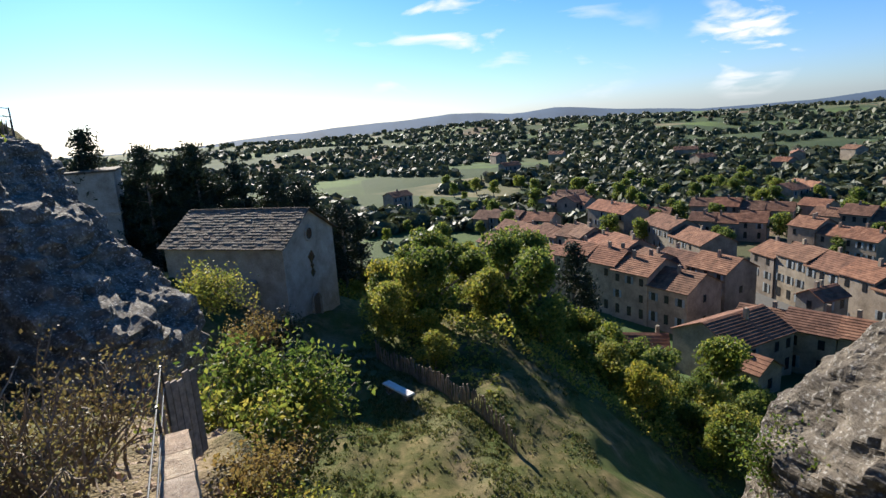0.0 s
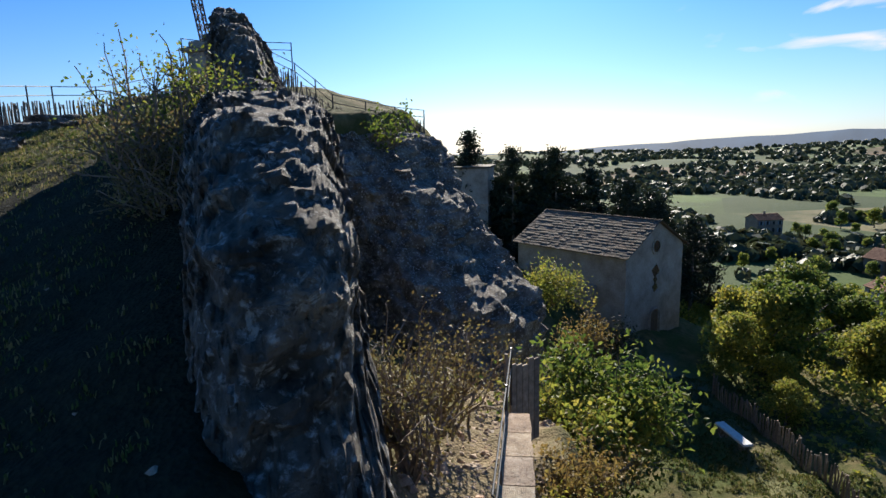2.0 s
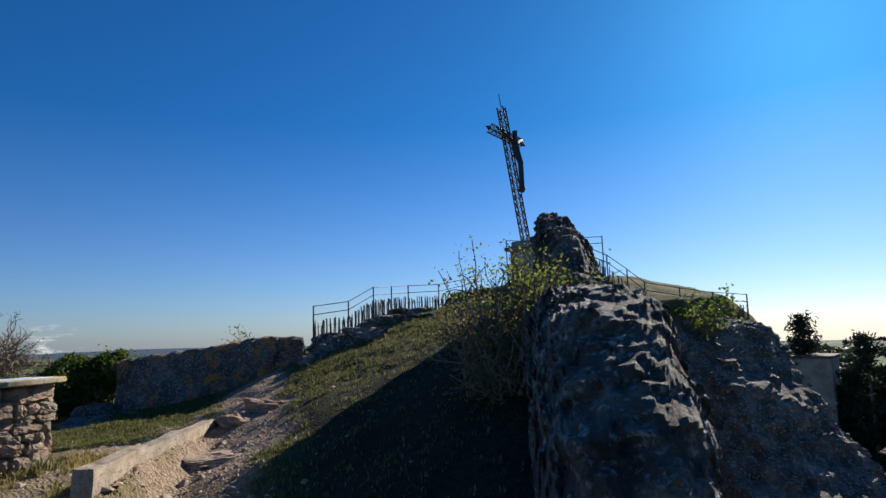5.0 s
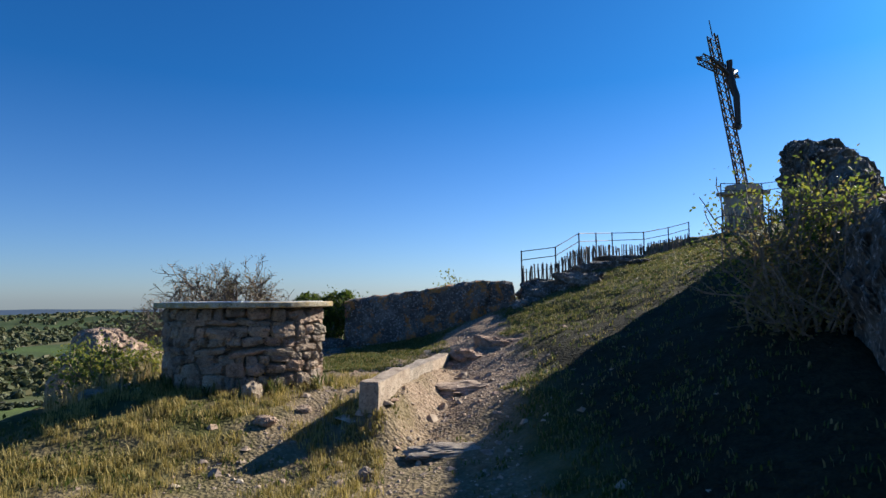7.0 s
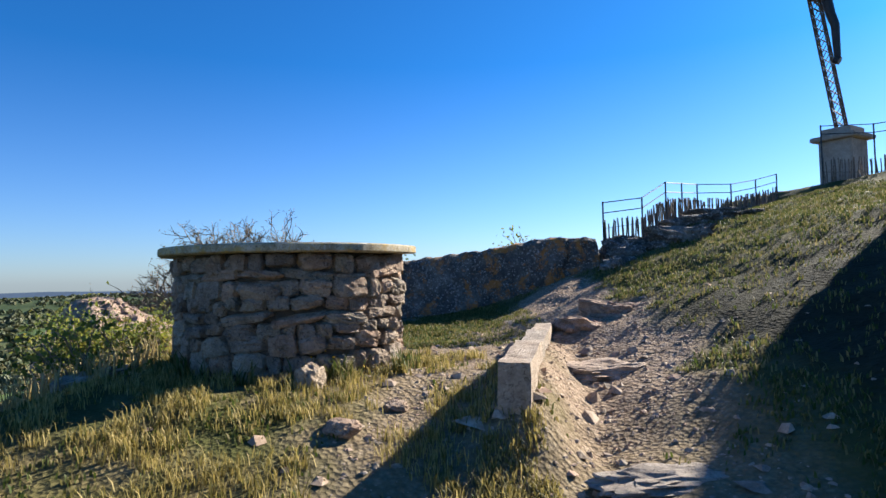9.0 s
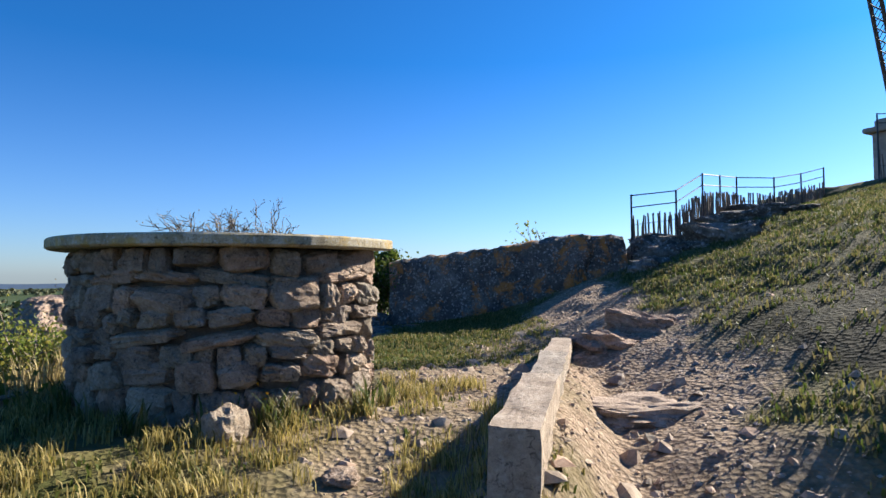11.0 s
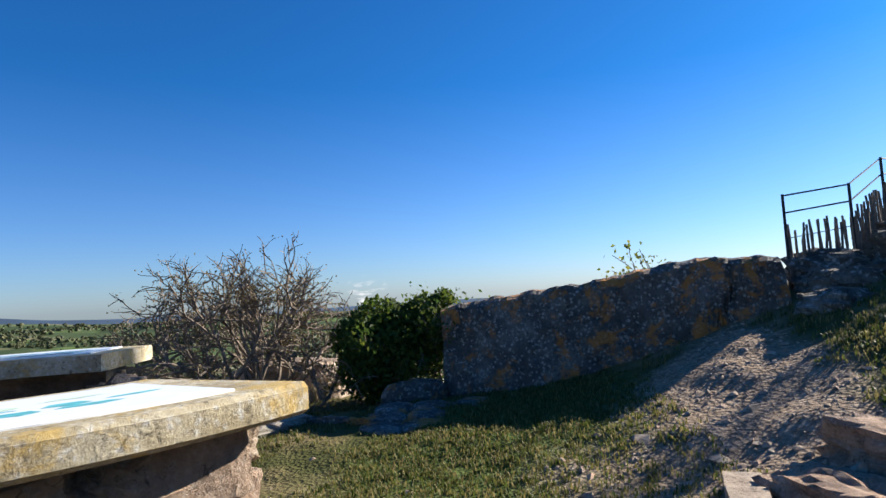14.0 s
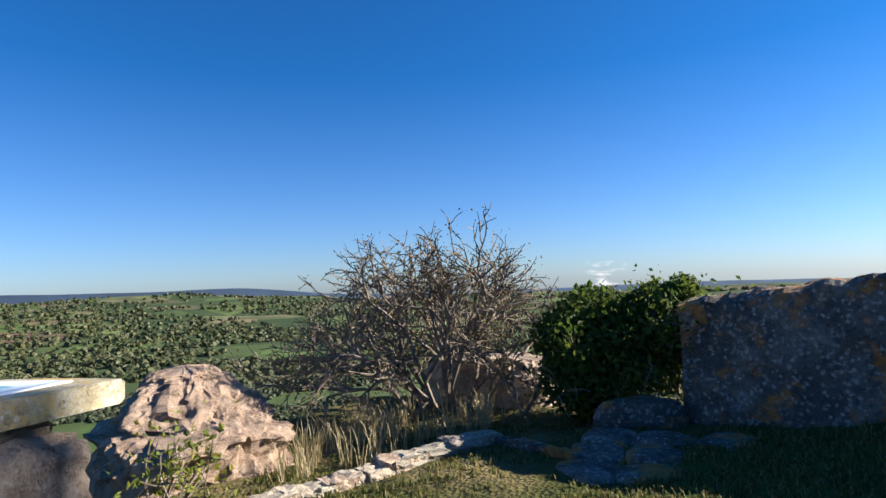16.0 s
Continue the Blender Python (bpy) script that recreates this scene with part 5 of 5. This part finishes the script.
planted(pine(8, 13, 3.8, 3000), scatter(8, 46, (-37, -14, 54, 65), (0.78, 0.98)), "dark pine in the grove behind the chapel", "pine tree", "pine grove")
planted(broadleaf(6, 8, 4.0, L_TREE, 2200, 0.55), scatter(6, 110, (-40, 130, 95, 330), (0.6, 1.2), lambda x, y: not (0 < x < 82 and y < 160)), "green tree among the village gardens", "tree", "village trees")


def shrub(name, x, y, height, spread, material, n, leaf, label, seed, twigs=14, base=None, narrow=0.6, droop=0.0, bark=None, depth=2, bare=0.0):
    rng = np.random.default_rng(seed)
    t = thing(name, (x, y, (gz(x, y) if base is None else base)), label, "shrub")
    bm, tips = bmesh.new(), []
    for k in range(twigs):
        a = rng.uniform(0, 6.28)
        grow(rng, bm, (rng.normal() * 0.12, rng.normal() * 0.12, -0.1), (math.cos(a) * spread / height, math.sin(a) * spread / height, 1.0), height * 0.5, 0.018 * height / 1.5 + 0.005, depth, 0.6, tips, 0.1, 4)
    part("branchwork", bm, bark or M_BARK, t)
    if n:
        tp = np.array([tuple(p) for p in tips])
        pick = tp[rng.integers(0, len(tp), n)] + rng.normal(size=(n, 3)) * leaf * 1.6
        part("foliage", leaf_mesh("foliage", pick, leaf, material, rng, narrow, None, droop), None, t)
    return t


def ivy_mass(x, y, z, seed):
    """A rounded mass of ivy leaves on a hidden stump."""
    rng = np.random.default_rng(seed)
    t = thing("ivy_mass", (x, y, z), "dense glossy ivy mound at the end of the rock wall", "ivy")
    part("stump", tube([(0, 0, -0.2), (0.05, 0, 0.5), (0, 0.05, 1.0)], 0.12, 7, 0.06), M_BARK, t)
    pts, nrm = clump_points(rng, 11000, [(0, -0.15, 0.55, 0.55), (0.1, 0.2, 0.75, 0.55), (0, 0, 1.05, 0.5), (0.1, -0.35, 0.8, 0.45), (-0.1, 0.75, 1.25, 0.3), (-0.1, 1.05, 1.38, 0.2), (0.15, -0.1, 0.3, 0.6), (0.0, 0.35, 1.05, 0.35)], 0.06)
    part("foliage", leaf_mesh("foliage", pts, 0.075, L_IVY, rng, 0.8, nrm), None, t)


shrub("bush", 1.2, 11.2, 2.4, 1.6, L_TREE, 6500, 0.12, "green leafy bush beside the descending path", 21, 18, -4.0)
shrub("bush", 1.0, 10.5, 1.7, 1.2, L_YELLOW, 5000, 0.11, "yellow-green leafy bush below the wall", 22, 16, -3.7)
shrub("bush", 1.6, 9.9, 1.0, 1.1, L_RUST, 2500, 0.06, "dry russet scrub on the steep bank", 23, 18, -3.4)
shrub("bush", 1.35, 6.1, 1.7, 0.75, L_RUST, 2200, 0.045, "dry russet bush against the rock", 24, 22, -1.5)
shrub("bush", 0.6, 7.6, 1.6, 0.9, L_RUST, 2200, 0.05, "dry russet bush against the rock", 25, 20, -1.9)
shrub("bush", -2.7, 6.0, 2.35, 0.8, L_TREE, 3600, 0.06, "half-bare yellowing bush at the top of the rock", 26, 24, 1.2)
shrub("bush", -1.9, 5.4, 1.9, 0.9, L_RUST, 4500, 0.05, "half-bare russet bush on the shaded bank", 27, 26, 0.8)
shrub("bush", 2.4, 7.9, 0.8, 0.8, L_RUST, 2600, 0.06, "dry russet scrub on the steep bank", 66, 14, None)
shrub("bush", 2.95, 7.1, 0.8, 0.7, L_YELLOW, 2200, 0.05, "yellowing scrub beside the path wall", 67, 14, None)
shrub("bush", 3.4, 6.9, 0.8, 0.8, L_RUST, 2600, 0.06, "dry russet scrub on the steep bank", 63, 14, None)
shrub("bush", 4.2, 5.6, 0.6, 0.7, L_RUST, 2200, 0.05, "low dry scrub beside the path wall", 64, 14, None)
shrub("bush", 2.6, 8.6, 0.9, 0.9, L_YELLOW, 2600, 0.07, "yellowing scrub on the steep bank", 65, 14, None)
shrub("bush", -8.6, 16.0, 1.6, 0.9, L_IVY, 500, 0.13, "leafy sapling on the cliff edge", 28, 6, 1.5)
shrub("bush", -11.2, 31.5, 2.6, 1.8, L_YELLOW, 3000, 0.16, "yellow-green bush before the chapel", 29, 14, -7.6)
shrub("bush", -9.7, 32.2, 3.0, 1.2, L_RUST, 2200, 0.14, "dry russet scrub below the chapel wall", 30, 16, -11.2)
shrub("bush", -8.9, 34.0, 3.4, 0.8, L_PINE, 2500, 0.16, "small dark conifer shrub by the chapel", 31, 14, -12.0)
ivy_mass(-12.95, -1.6, 0.3, 1)
shrub("ivy_bush", -12.95, -1.6, 1.3, 0.75, L_IVY, 9000, 0.075, "dense ivy bush at the end of the rock wall", 32, 26, 0.25)
shrub("ivy_bush", -13.15, -0.75, 1.35, 0.5, L_IVY, 3500, 0.07, "dense ivy climbing over the rock wall", 33, 16, 0.5)
shrub("sapling", -13.1, 2.5, 1.5, 0.4, L_YELLOW, 420, 0.085, "small leafy sapling behind the rock wall", 34, 6, 0.9)
shrub("sapling", -13.1, 1.9, 1.1, 0.35, L_IVY, 200, 0.08, "small leafy sapling behind the rock wall", 35, 4, 0.9)
shrub("sapling", -5.1, -3.8, 1.15, 0.4, L_YELLOW, 520, 0.075, "thin leafy sapling beside the table", 36, 5, 0.0)
shrub("sapling", -2.7, -4.1, 1.5, 0.3, L_IVY, 260, 0.075, "thin leafy sapling at the plateau edge", 37, 4, -0.1)
shrub("sapling", -8.5, -4.1, 1.05, 0.4, L_YELLOW, 300, 0.07, "young leafy sapling before the outcrop", 38, 5, 0.0)
shrub("ivy_bush", 8.95, 9.0, 1.2, 0.35, L_IVY, 3000, 0.06, "ivy climbing the flank of the bare rock", 39, 10, -3.1)


def bare_tree():
    rng = np.random.default_rng(12)
    t = thing("bare_tree", (-13.45, -4.0, -0.35), "spreading thorny tree almost bare of leaves", "tree")
    bm, tips = bmesh.new(), []
    for k in range(13):
        a = k * 2.4 + rng.uniform(-0.3, 0.3)
        lean = 0.25 + 0.95 * (k / 13)
        grow(rng, bm, (0.12 * math.cos(a), 0.15 * math.sin(a), -0.1), (math.cos(a) * lean * 0.8, math.sin(a) * lean * 1.5, 1.0), 1.3, 0.047, 5, 0.5, tips, 0.0, 5, (3, 3), 0.72, 0.70)
    part("branchwork", bm, M_BARK, t)
    tp = np.array([tuple(p) for p in tips])
    pick = tp[rng.integers(0, len(tp), 9000)] + rng.normal(size=(9000, 3)) * 0.05
    part("foliage", leaf_mesh("foliage", pick, 0.04, L_RUST, rng, 0.6), None, t)


bare_tree()
shrub("bush", -6.5, -4.15, 1.0, 0.75, L_YELLOW, 3000, 0.055, "yellow-green leafy bush at the plateau edge", 71, 16, 0.0)
shrub("bush", -7.4, -4.7, 1.05, 0.8, L_TREE, 2600, 0.055, "green leafy bush at the plateau edge", 72, 14, 0.0)
shrub("flower_clump", 3.0, 9.4, 0.5, 0.3, L_OCHRE, 900, 0.05, "ochre flowering clump on the steep bank", 61, 10, None)
shrub("dry_flower", -4.02, -1.0, 0.42, 0.12, L_OCHRE, 26, 0.035, "dried ochre flower stalks at the table foot", 62, 4, None, depth=1)
# ---- grass, pebbles, far woods and hills ----


def blades(name, seed, n, box, height, material, keep, label, width=0.007, tuft=5):
    rng = np.random.default_rng(seed)
    x, y = rng.uniform(box[0], box[1], n), rng.uniform(box[2], box[3], n)
    ok = keep(x, y, rng.uniform(0, 1, n))
    x, y = np.repeat(x[ok], tuft), np.repeat(y[ok], tuft)
    m = len(x)
    x, y = x + rng.normal(size=m) * 0.035, y + rng.normal(size=m) * 0.035
    z = ground(x, y)
    a = rng.uniform(0, 6.28, m)
    h = height * rng.uniform(0.45, 1.25, m)
    lean = h * rng.uniform(0.15, 0.75, m)
    dx, dy = np.cos(a), np.sin(a)
    w = width * rng.uniform(0.7, 1.5, m)
    b0 = np.stack([x - dy * w, y + dx * w, z - 0.01], 1)
    b1 = np.stack([x + dy * w, y - dx * w, z - 0.01], 1)
    m0 = np.stack([x + dx * lean * 0.35 - dy * w * 0.8, y + dy * lean * 0.35 + dx * w * 0.8, z + h * 0.6], 1)
    m1 = np.stack([x + dx * lean * 0.35 + dy * w * 0.8, y + dy * lean * 0.35 - dx * w * 0.8, z + h * 0.6], 1)
    tip = np.stack([x + dx * lean, y + dy * lean, z + h * 0.92], 1)
    v = np.stack([b0, b1, m1, m0, tip], 1).reshape(-1, 3)
    i = np.arange(m)[:, None] * 5
    f = [tuple(q) for q in (i + np.array([[0, 1, 2, 3]])).tolist()] + [tuple(q) for q in (i + np.array([[3, 2, 4]])).tolist()]
    return tagged(new(name, mesh_of(name, v, f, material)), label, "grass", kind="stuff")


def on_turf(x, y, u):
    g, l, _, h = zones(x, y)
    d = poly_inside(x, y, HILLTOP)
    ring = np.hypot(x - TC.x, y - TC.y)
    return (d > 0.0) & (u > g * 1.25) & (u > h * 0.8) & ((ring > 1.3) | (ring < 0.8)) & (fbm(x / 0.5, y / 0.5, 3, 3) + 0.25 + l > u * 0.7)


blades("grass", 1, 30000, (-12.6, 6.3, -4.4, 4.4), 0.05, L_GRASS, on_turf, "short dry and green grass tufts on the hilltop")
blades("grass", 2, 19000, (-16, 3, 2.2, 11), 0.06, L_GRASS, lambda x, y, u: (poly_inside(x, y, HILLTOP) > 0.3) & (zones(x, y)[0] < 0.3) & (u > zones(x, y)[3] * 0.85), "short turf on the grassy bank")
blades("grass", 3, 2200, (-11.8, -7, -2.6, 2.0), 0.05, L_GRASS, lambda x, y, u: zones(x, y)[1] > 0.3 + 0.4 * u, "lush green grass before the rock wall", 0.006, 7)
blades("grass", 6, 24000, (-8, 9, 15, 37), 0.12, L_GRASS, lambda x, y, u: (zones(x, y)[1] > u * 0.8) | (u < 0.12), "green grass on the lower lawn", 0.02, 5)
blades("grass", 4, 150, (-13.6, -9.8, -4.6, -2.7), 0.42, L_STRAW, lambda x, y, u: y < -3.1 - (x + 11.5) * 0.45, "tall pale straw grass beside the bare tree", 0.005, 8)
blades("grass", 5, 130, (-6.6, -4.6, -4.4, -3.2), 0.38, L_STRAW, lambda x, y, u: u > 0.1, "tall pale straw grass beyond the table", 0.005, 8)
blades("grass", 7, 120, (-4.8, -3.6, -2.8, 0.1), 0.22, L_GRASS, lambda x, y, u: (np.hypot(x - TC.x, y - TC.y) > 1.3) & (np.hypot(x - TC.x, y - TC.y) < 1.55), "weeds growing at the foot of the table", 0.008, 9)

blades("grass", 8, 3400, (-6, 1.6, -3.4, 0.5), 0.11, L_DRY, lambda x, y, u: (fbm(x / 0.45, y / 0.45, 3, 9) > -0.05) & (np.hypot(x - TC.x, y - TC.y) > 1.32), "longer dry grass clumps before the table", 0.0035, 12)
blades("grass", 9, 120, (-2.65, -2.0, 0.0, 0.5), 0.06, L_DRY, lambda x, y, u: u > 0.1, "weeds round the end of the low wall", 0.006, 9)


def undergrowth(seed, n, box, label):
    """Low brambles and saplings between the trees, too many to count."""
    rng = np.random.default_rng(seed)
    x, y = rng.uniform(box[0], box[1], n), rng.uniform(box[2], box[3], n)
    side = line_off(x, y, [(-3.6, 36.2), (2.2, 31.5), (6.2, 25.5), (9, 20)])[1]
    ok = (side < -0.6) & ~((x > 4.5) & (y < 36)) & (y < 92 - 1.6 * np.maximum(0, x + 4)) & (fbm(x / 5, y / 5, 3, 41) > -0.25) & ~((x > -24) & (x < -5) & (y < 50))
    x, y = x[ok], y[ok]
    h = np.maximum(0, 0.9 + 1.4 * fbm(x / 2.4, y / 2.4, 3, 17))
    pts = np.stack([x, y, ground(x, y) + h * np.sqrt(rng.uniform(0, 1, len(x)))], 1)
    return tagged(new("undergrowth", leaf_mesh("undergrowth", pts, 0.24, L_YELLOW, rng, 0.7)), label, "undergrowth", kind="stuff")


undergrowth(3, 130000, (-16, 30, 20, 100), "yellow-green brambles and saplings filling the slope")


def pebbles(name, seed, n, box, size, keep, label):
    rng = np.random.default_rng(seed)
    x, y = rng.uniform(box[0], box[1], n), rng.uniform(box[2], box[3], n)
    ok = keep(x, y, rng.uniform(0, 1, n))
    x, y = x[ok], y[ok]
    m = len(x)
    s = size * np.exp(rng.normal(size=m) * 0.55)
    base = np.array([(1, 0, 0), (0.3, 0.95, 0), (-0.8, 0.6, 0), (-0.8, -0.6, 0), (0.3, -0.95, 0), (0.35, 0.2, 0.8), (-0.3, 0.3, 0.75), (-0.1, -0.4, 0.7)])
    tri = [(0, 1, 5), (1, 6, 5), (1, 2, 6), (2, 3, 6), (3, 7, 6), (3, 4, 7), (4, 0, 7), (0, 5, 7), (5, 6, 7)]
    p = base[None] + rng.normal(size=(m, 8, 3)) * 0.16
    a = rng.uniform(0, 6.28, m)
    c, t = np.cos(a)[:, None], np.sin(a)[:, None]
    px, py = p[:, :, 0] * c - p[:, :, 1] * t, p[:, :, 0] * t + p[:, :, 1] * c * 0.8
    flat = rng.uniform(0.35, 0.8, m)[:, None]
    v = np.stack([x[:, None] + px * s[:, None], y[:, None] + py * s[:, None], ground(x, y)[:, None] + (p[:, :, 2] * flat - 0.1) * s[:, None]], -1).reshape(-1, 3)
    f = (np.arange(m)[:, None, None] * 8 + np.array(tri)[None]).reshape(-1, 3).tolist()
    return tagged(new(name, mesh_of(name, v, f, M_PEBBLE)), label, "gravel", kind="stuff")


pebbles("gravel", 1, 26000, (-11.5, 6, -1.5, 4), 0.013, lambda x, y, u: zones(x, y)[0] > 0.25 + 0.5 * u, "loose pale limestone gravel on the path")
pebbles("gravel", 2, 1300, (-10, 4, -3, 4), 0.036, lambda x, y, u: (zones(x, y)[0] > 0.15) | (u < 0.15), "scattered larger limestone pieces")
pebbles("gravel", 3, 6000, (-3.5, 3.2, 3.2, 13), 0.03, lambda x, y, u: zones(x, y)[0] > 0.4, "loose stones on the descending path")


def far_woods(seed, n, rmin, rmax, yaws, size, label, cut=-0.30):
    rng = np.random.default_rng(seed)
    r = np.sqrt(rng.uniform(rmin ** 2, rmax ** 2, n)) if rmax < 400 else np.exp(rng.uniform(math.log(rmin), math.log(rmax), n))
    a = np.radians(rng.uniform(yaws[0], yaws[1], n))
    x, y = -np.sin(a) * r, np.cos(a) * r
    ok = (fbm(x / 120, y / 120, 3, 13) > cut) & ~((x > -20) & (x < 125) & (y > 70) & (y < 215))
    x, y, r = x[ok], y[ok], r[ok]
    m = len(x)
    s = size * (0.6 + 0.8 * rng.uniform(0, 1, m)) * (1 + r / 1400)
    k = 15
    d = rng.normal(size=(m, k, 3))
    d[..., 2] = np.abs(d[..., 2]) * 0.9 - 0.25
    d /= np.linalg.norm(d, axis=-1)[..., None]
    c = d * s[:, None, None] * rng.uniform(0.75, 1.1, (m, k, 1)) * np.array([1, 1, 0.95]) + np.stack([x, y, ground(x, y) + s * 0.5], -1)[:, None]
    u = np.cross(d, rng.normal(size=(m, k, 3)))
    u /= np.linalg.norm(u, axis=-1)[..., None] + 1e-9
    w = np.cross(d, u) + 0.25 * d
    e = (s[:, None, None] * rng.uniform(0.38, 0.75, (m, k, 1)))
    v = np.stack([c - u * e - w * e * 0.6, c + u * e - w * e * 0.8, c + u * e * 0.7 + w * e, c - u * e + w * e * 0.7], 2)
    f = np.arange(m * k * 4).reshape(-1, 4)
    return tagged(new("far_woods", fast_mesh("far_woods", v.reshape(-1, 3), f, L_FAR)), label, "woodland", kind="stuff")


far_woods(1, 12000, 190, 1500, (-50, 50), 2.1, "distant hedgerows and woods beyond the village")
far_woods(2, 26000, 60, 320, (55, 175), 0.75, "dense wooded slope below the plateau", -0.6)
far_woods(3, 14000, 300, 1400, (60, 175), 1.5, "distant wooded plateau", -0.25)


def hills():
    n = 260
    a = np.linspace(0, 2 * np.pi, n, endpoint=False)
    yaw = np.degrees(np.arctan2(np.sin(a), np.cos(a)))
    rim = 3900
    el = np.interp(yaw, [-60, -32, -25, -17, -10, -4.5, -1, 5.5, 10, 18, 27, 40], [-0.5, -0.2, -0.6, -0.85, -0.4, 0.08, -0.3, 0.2, -0.2, -0.5, -1.2, -1.4]) + 0.12 * fbm(a * 9, a * 0 + 2, 4, 8)
    el = np.where(np.abs(yaw) > 70, -0.8 + 1.1 * sstep(122, 138, yaw) + 0.2 * fbm(a * 4, a * 0 + 5, 3, 6), el)
    top = 1.6 + rim * np.tan(np.radians(el))
    x, y = -np.sin(a) * rim, np.cos(a) * rim
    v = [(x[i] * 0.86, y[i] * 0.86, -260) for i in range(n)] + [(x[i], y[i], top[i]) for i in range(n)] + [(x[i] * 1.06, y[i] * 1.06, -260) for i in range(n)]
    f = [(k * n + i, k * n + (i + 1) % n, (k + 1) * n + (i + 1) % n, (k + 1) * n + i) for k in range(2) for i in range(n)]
    tagged(new("backdrop", mesh_of("backdrop", v, f, M_HILLS, True)), "wooded hills on the horizon, painted blue with distance haze", "hills", kind="structure")


hills()
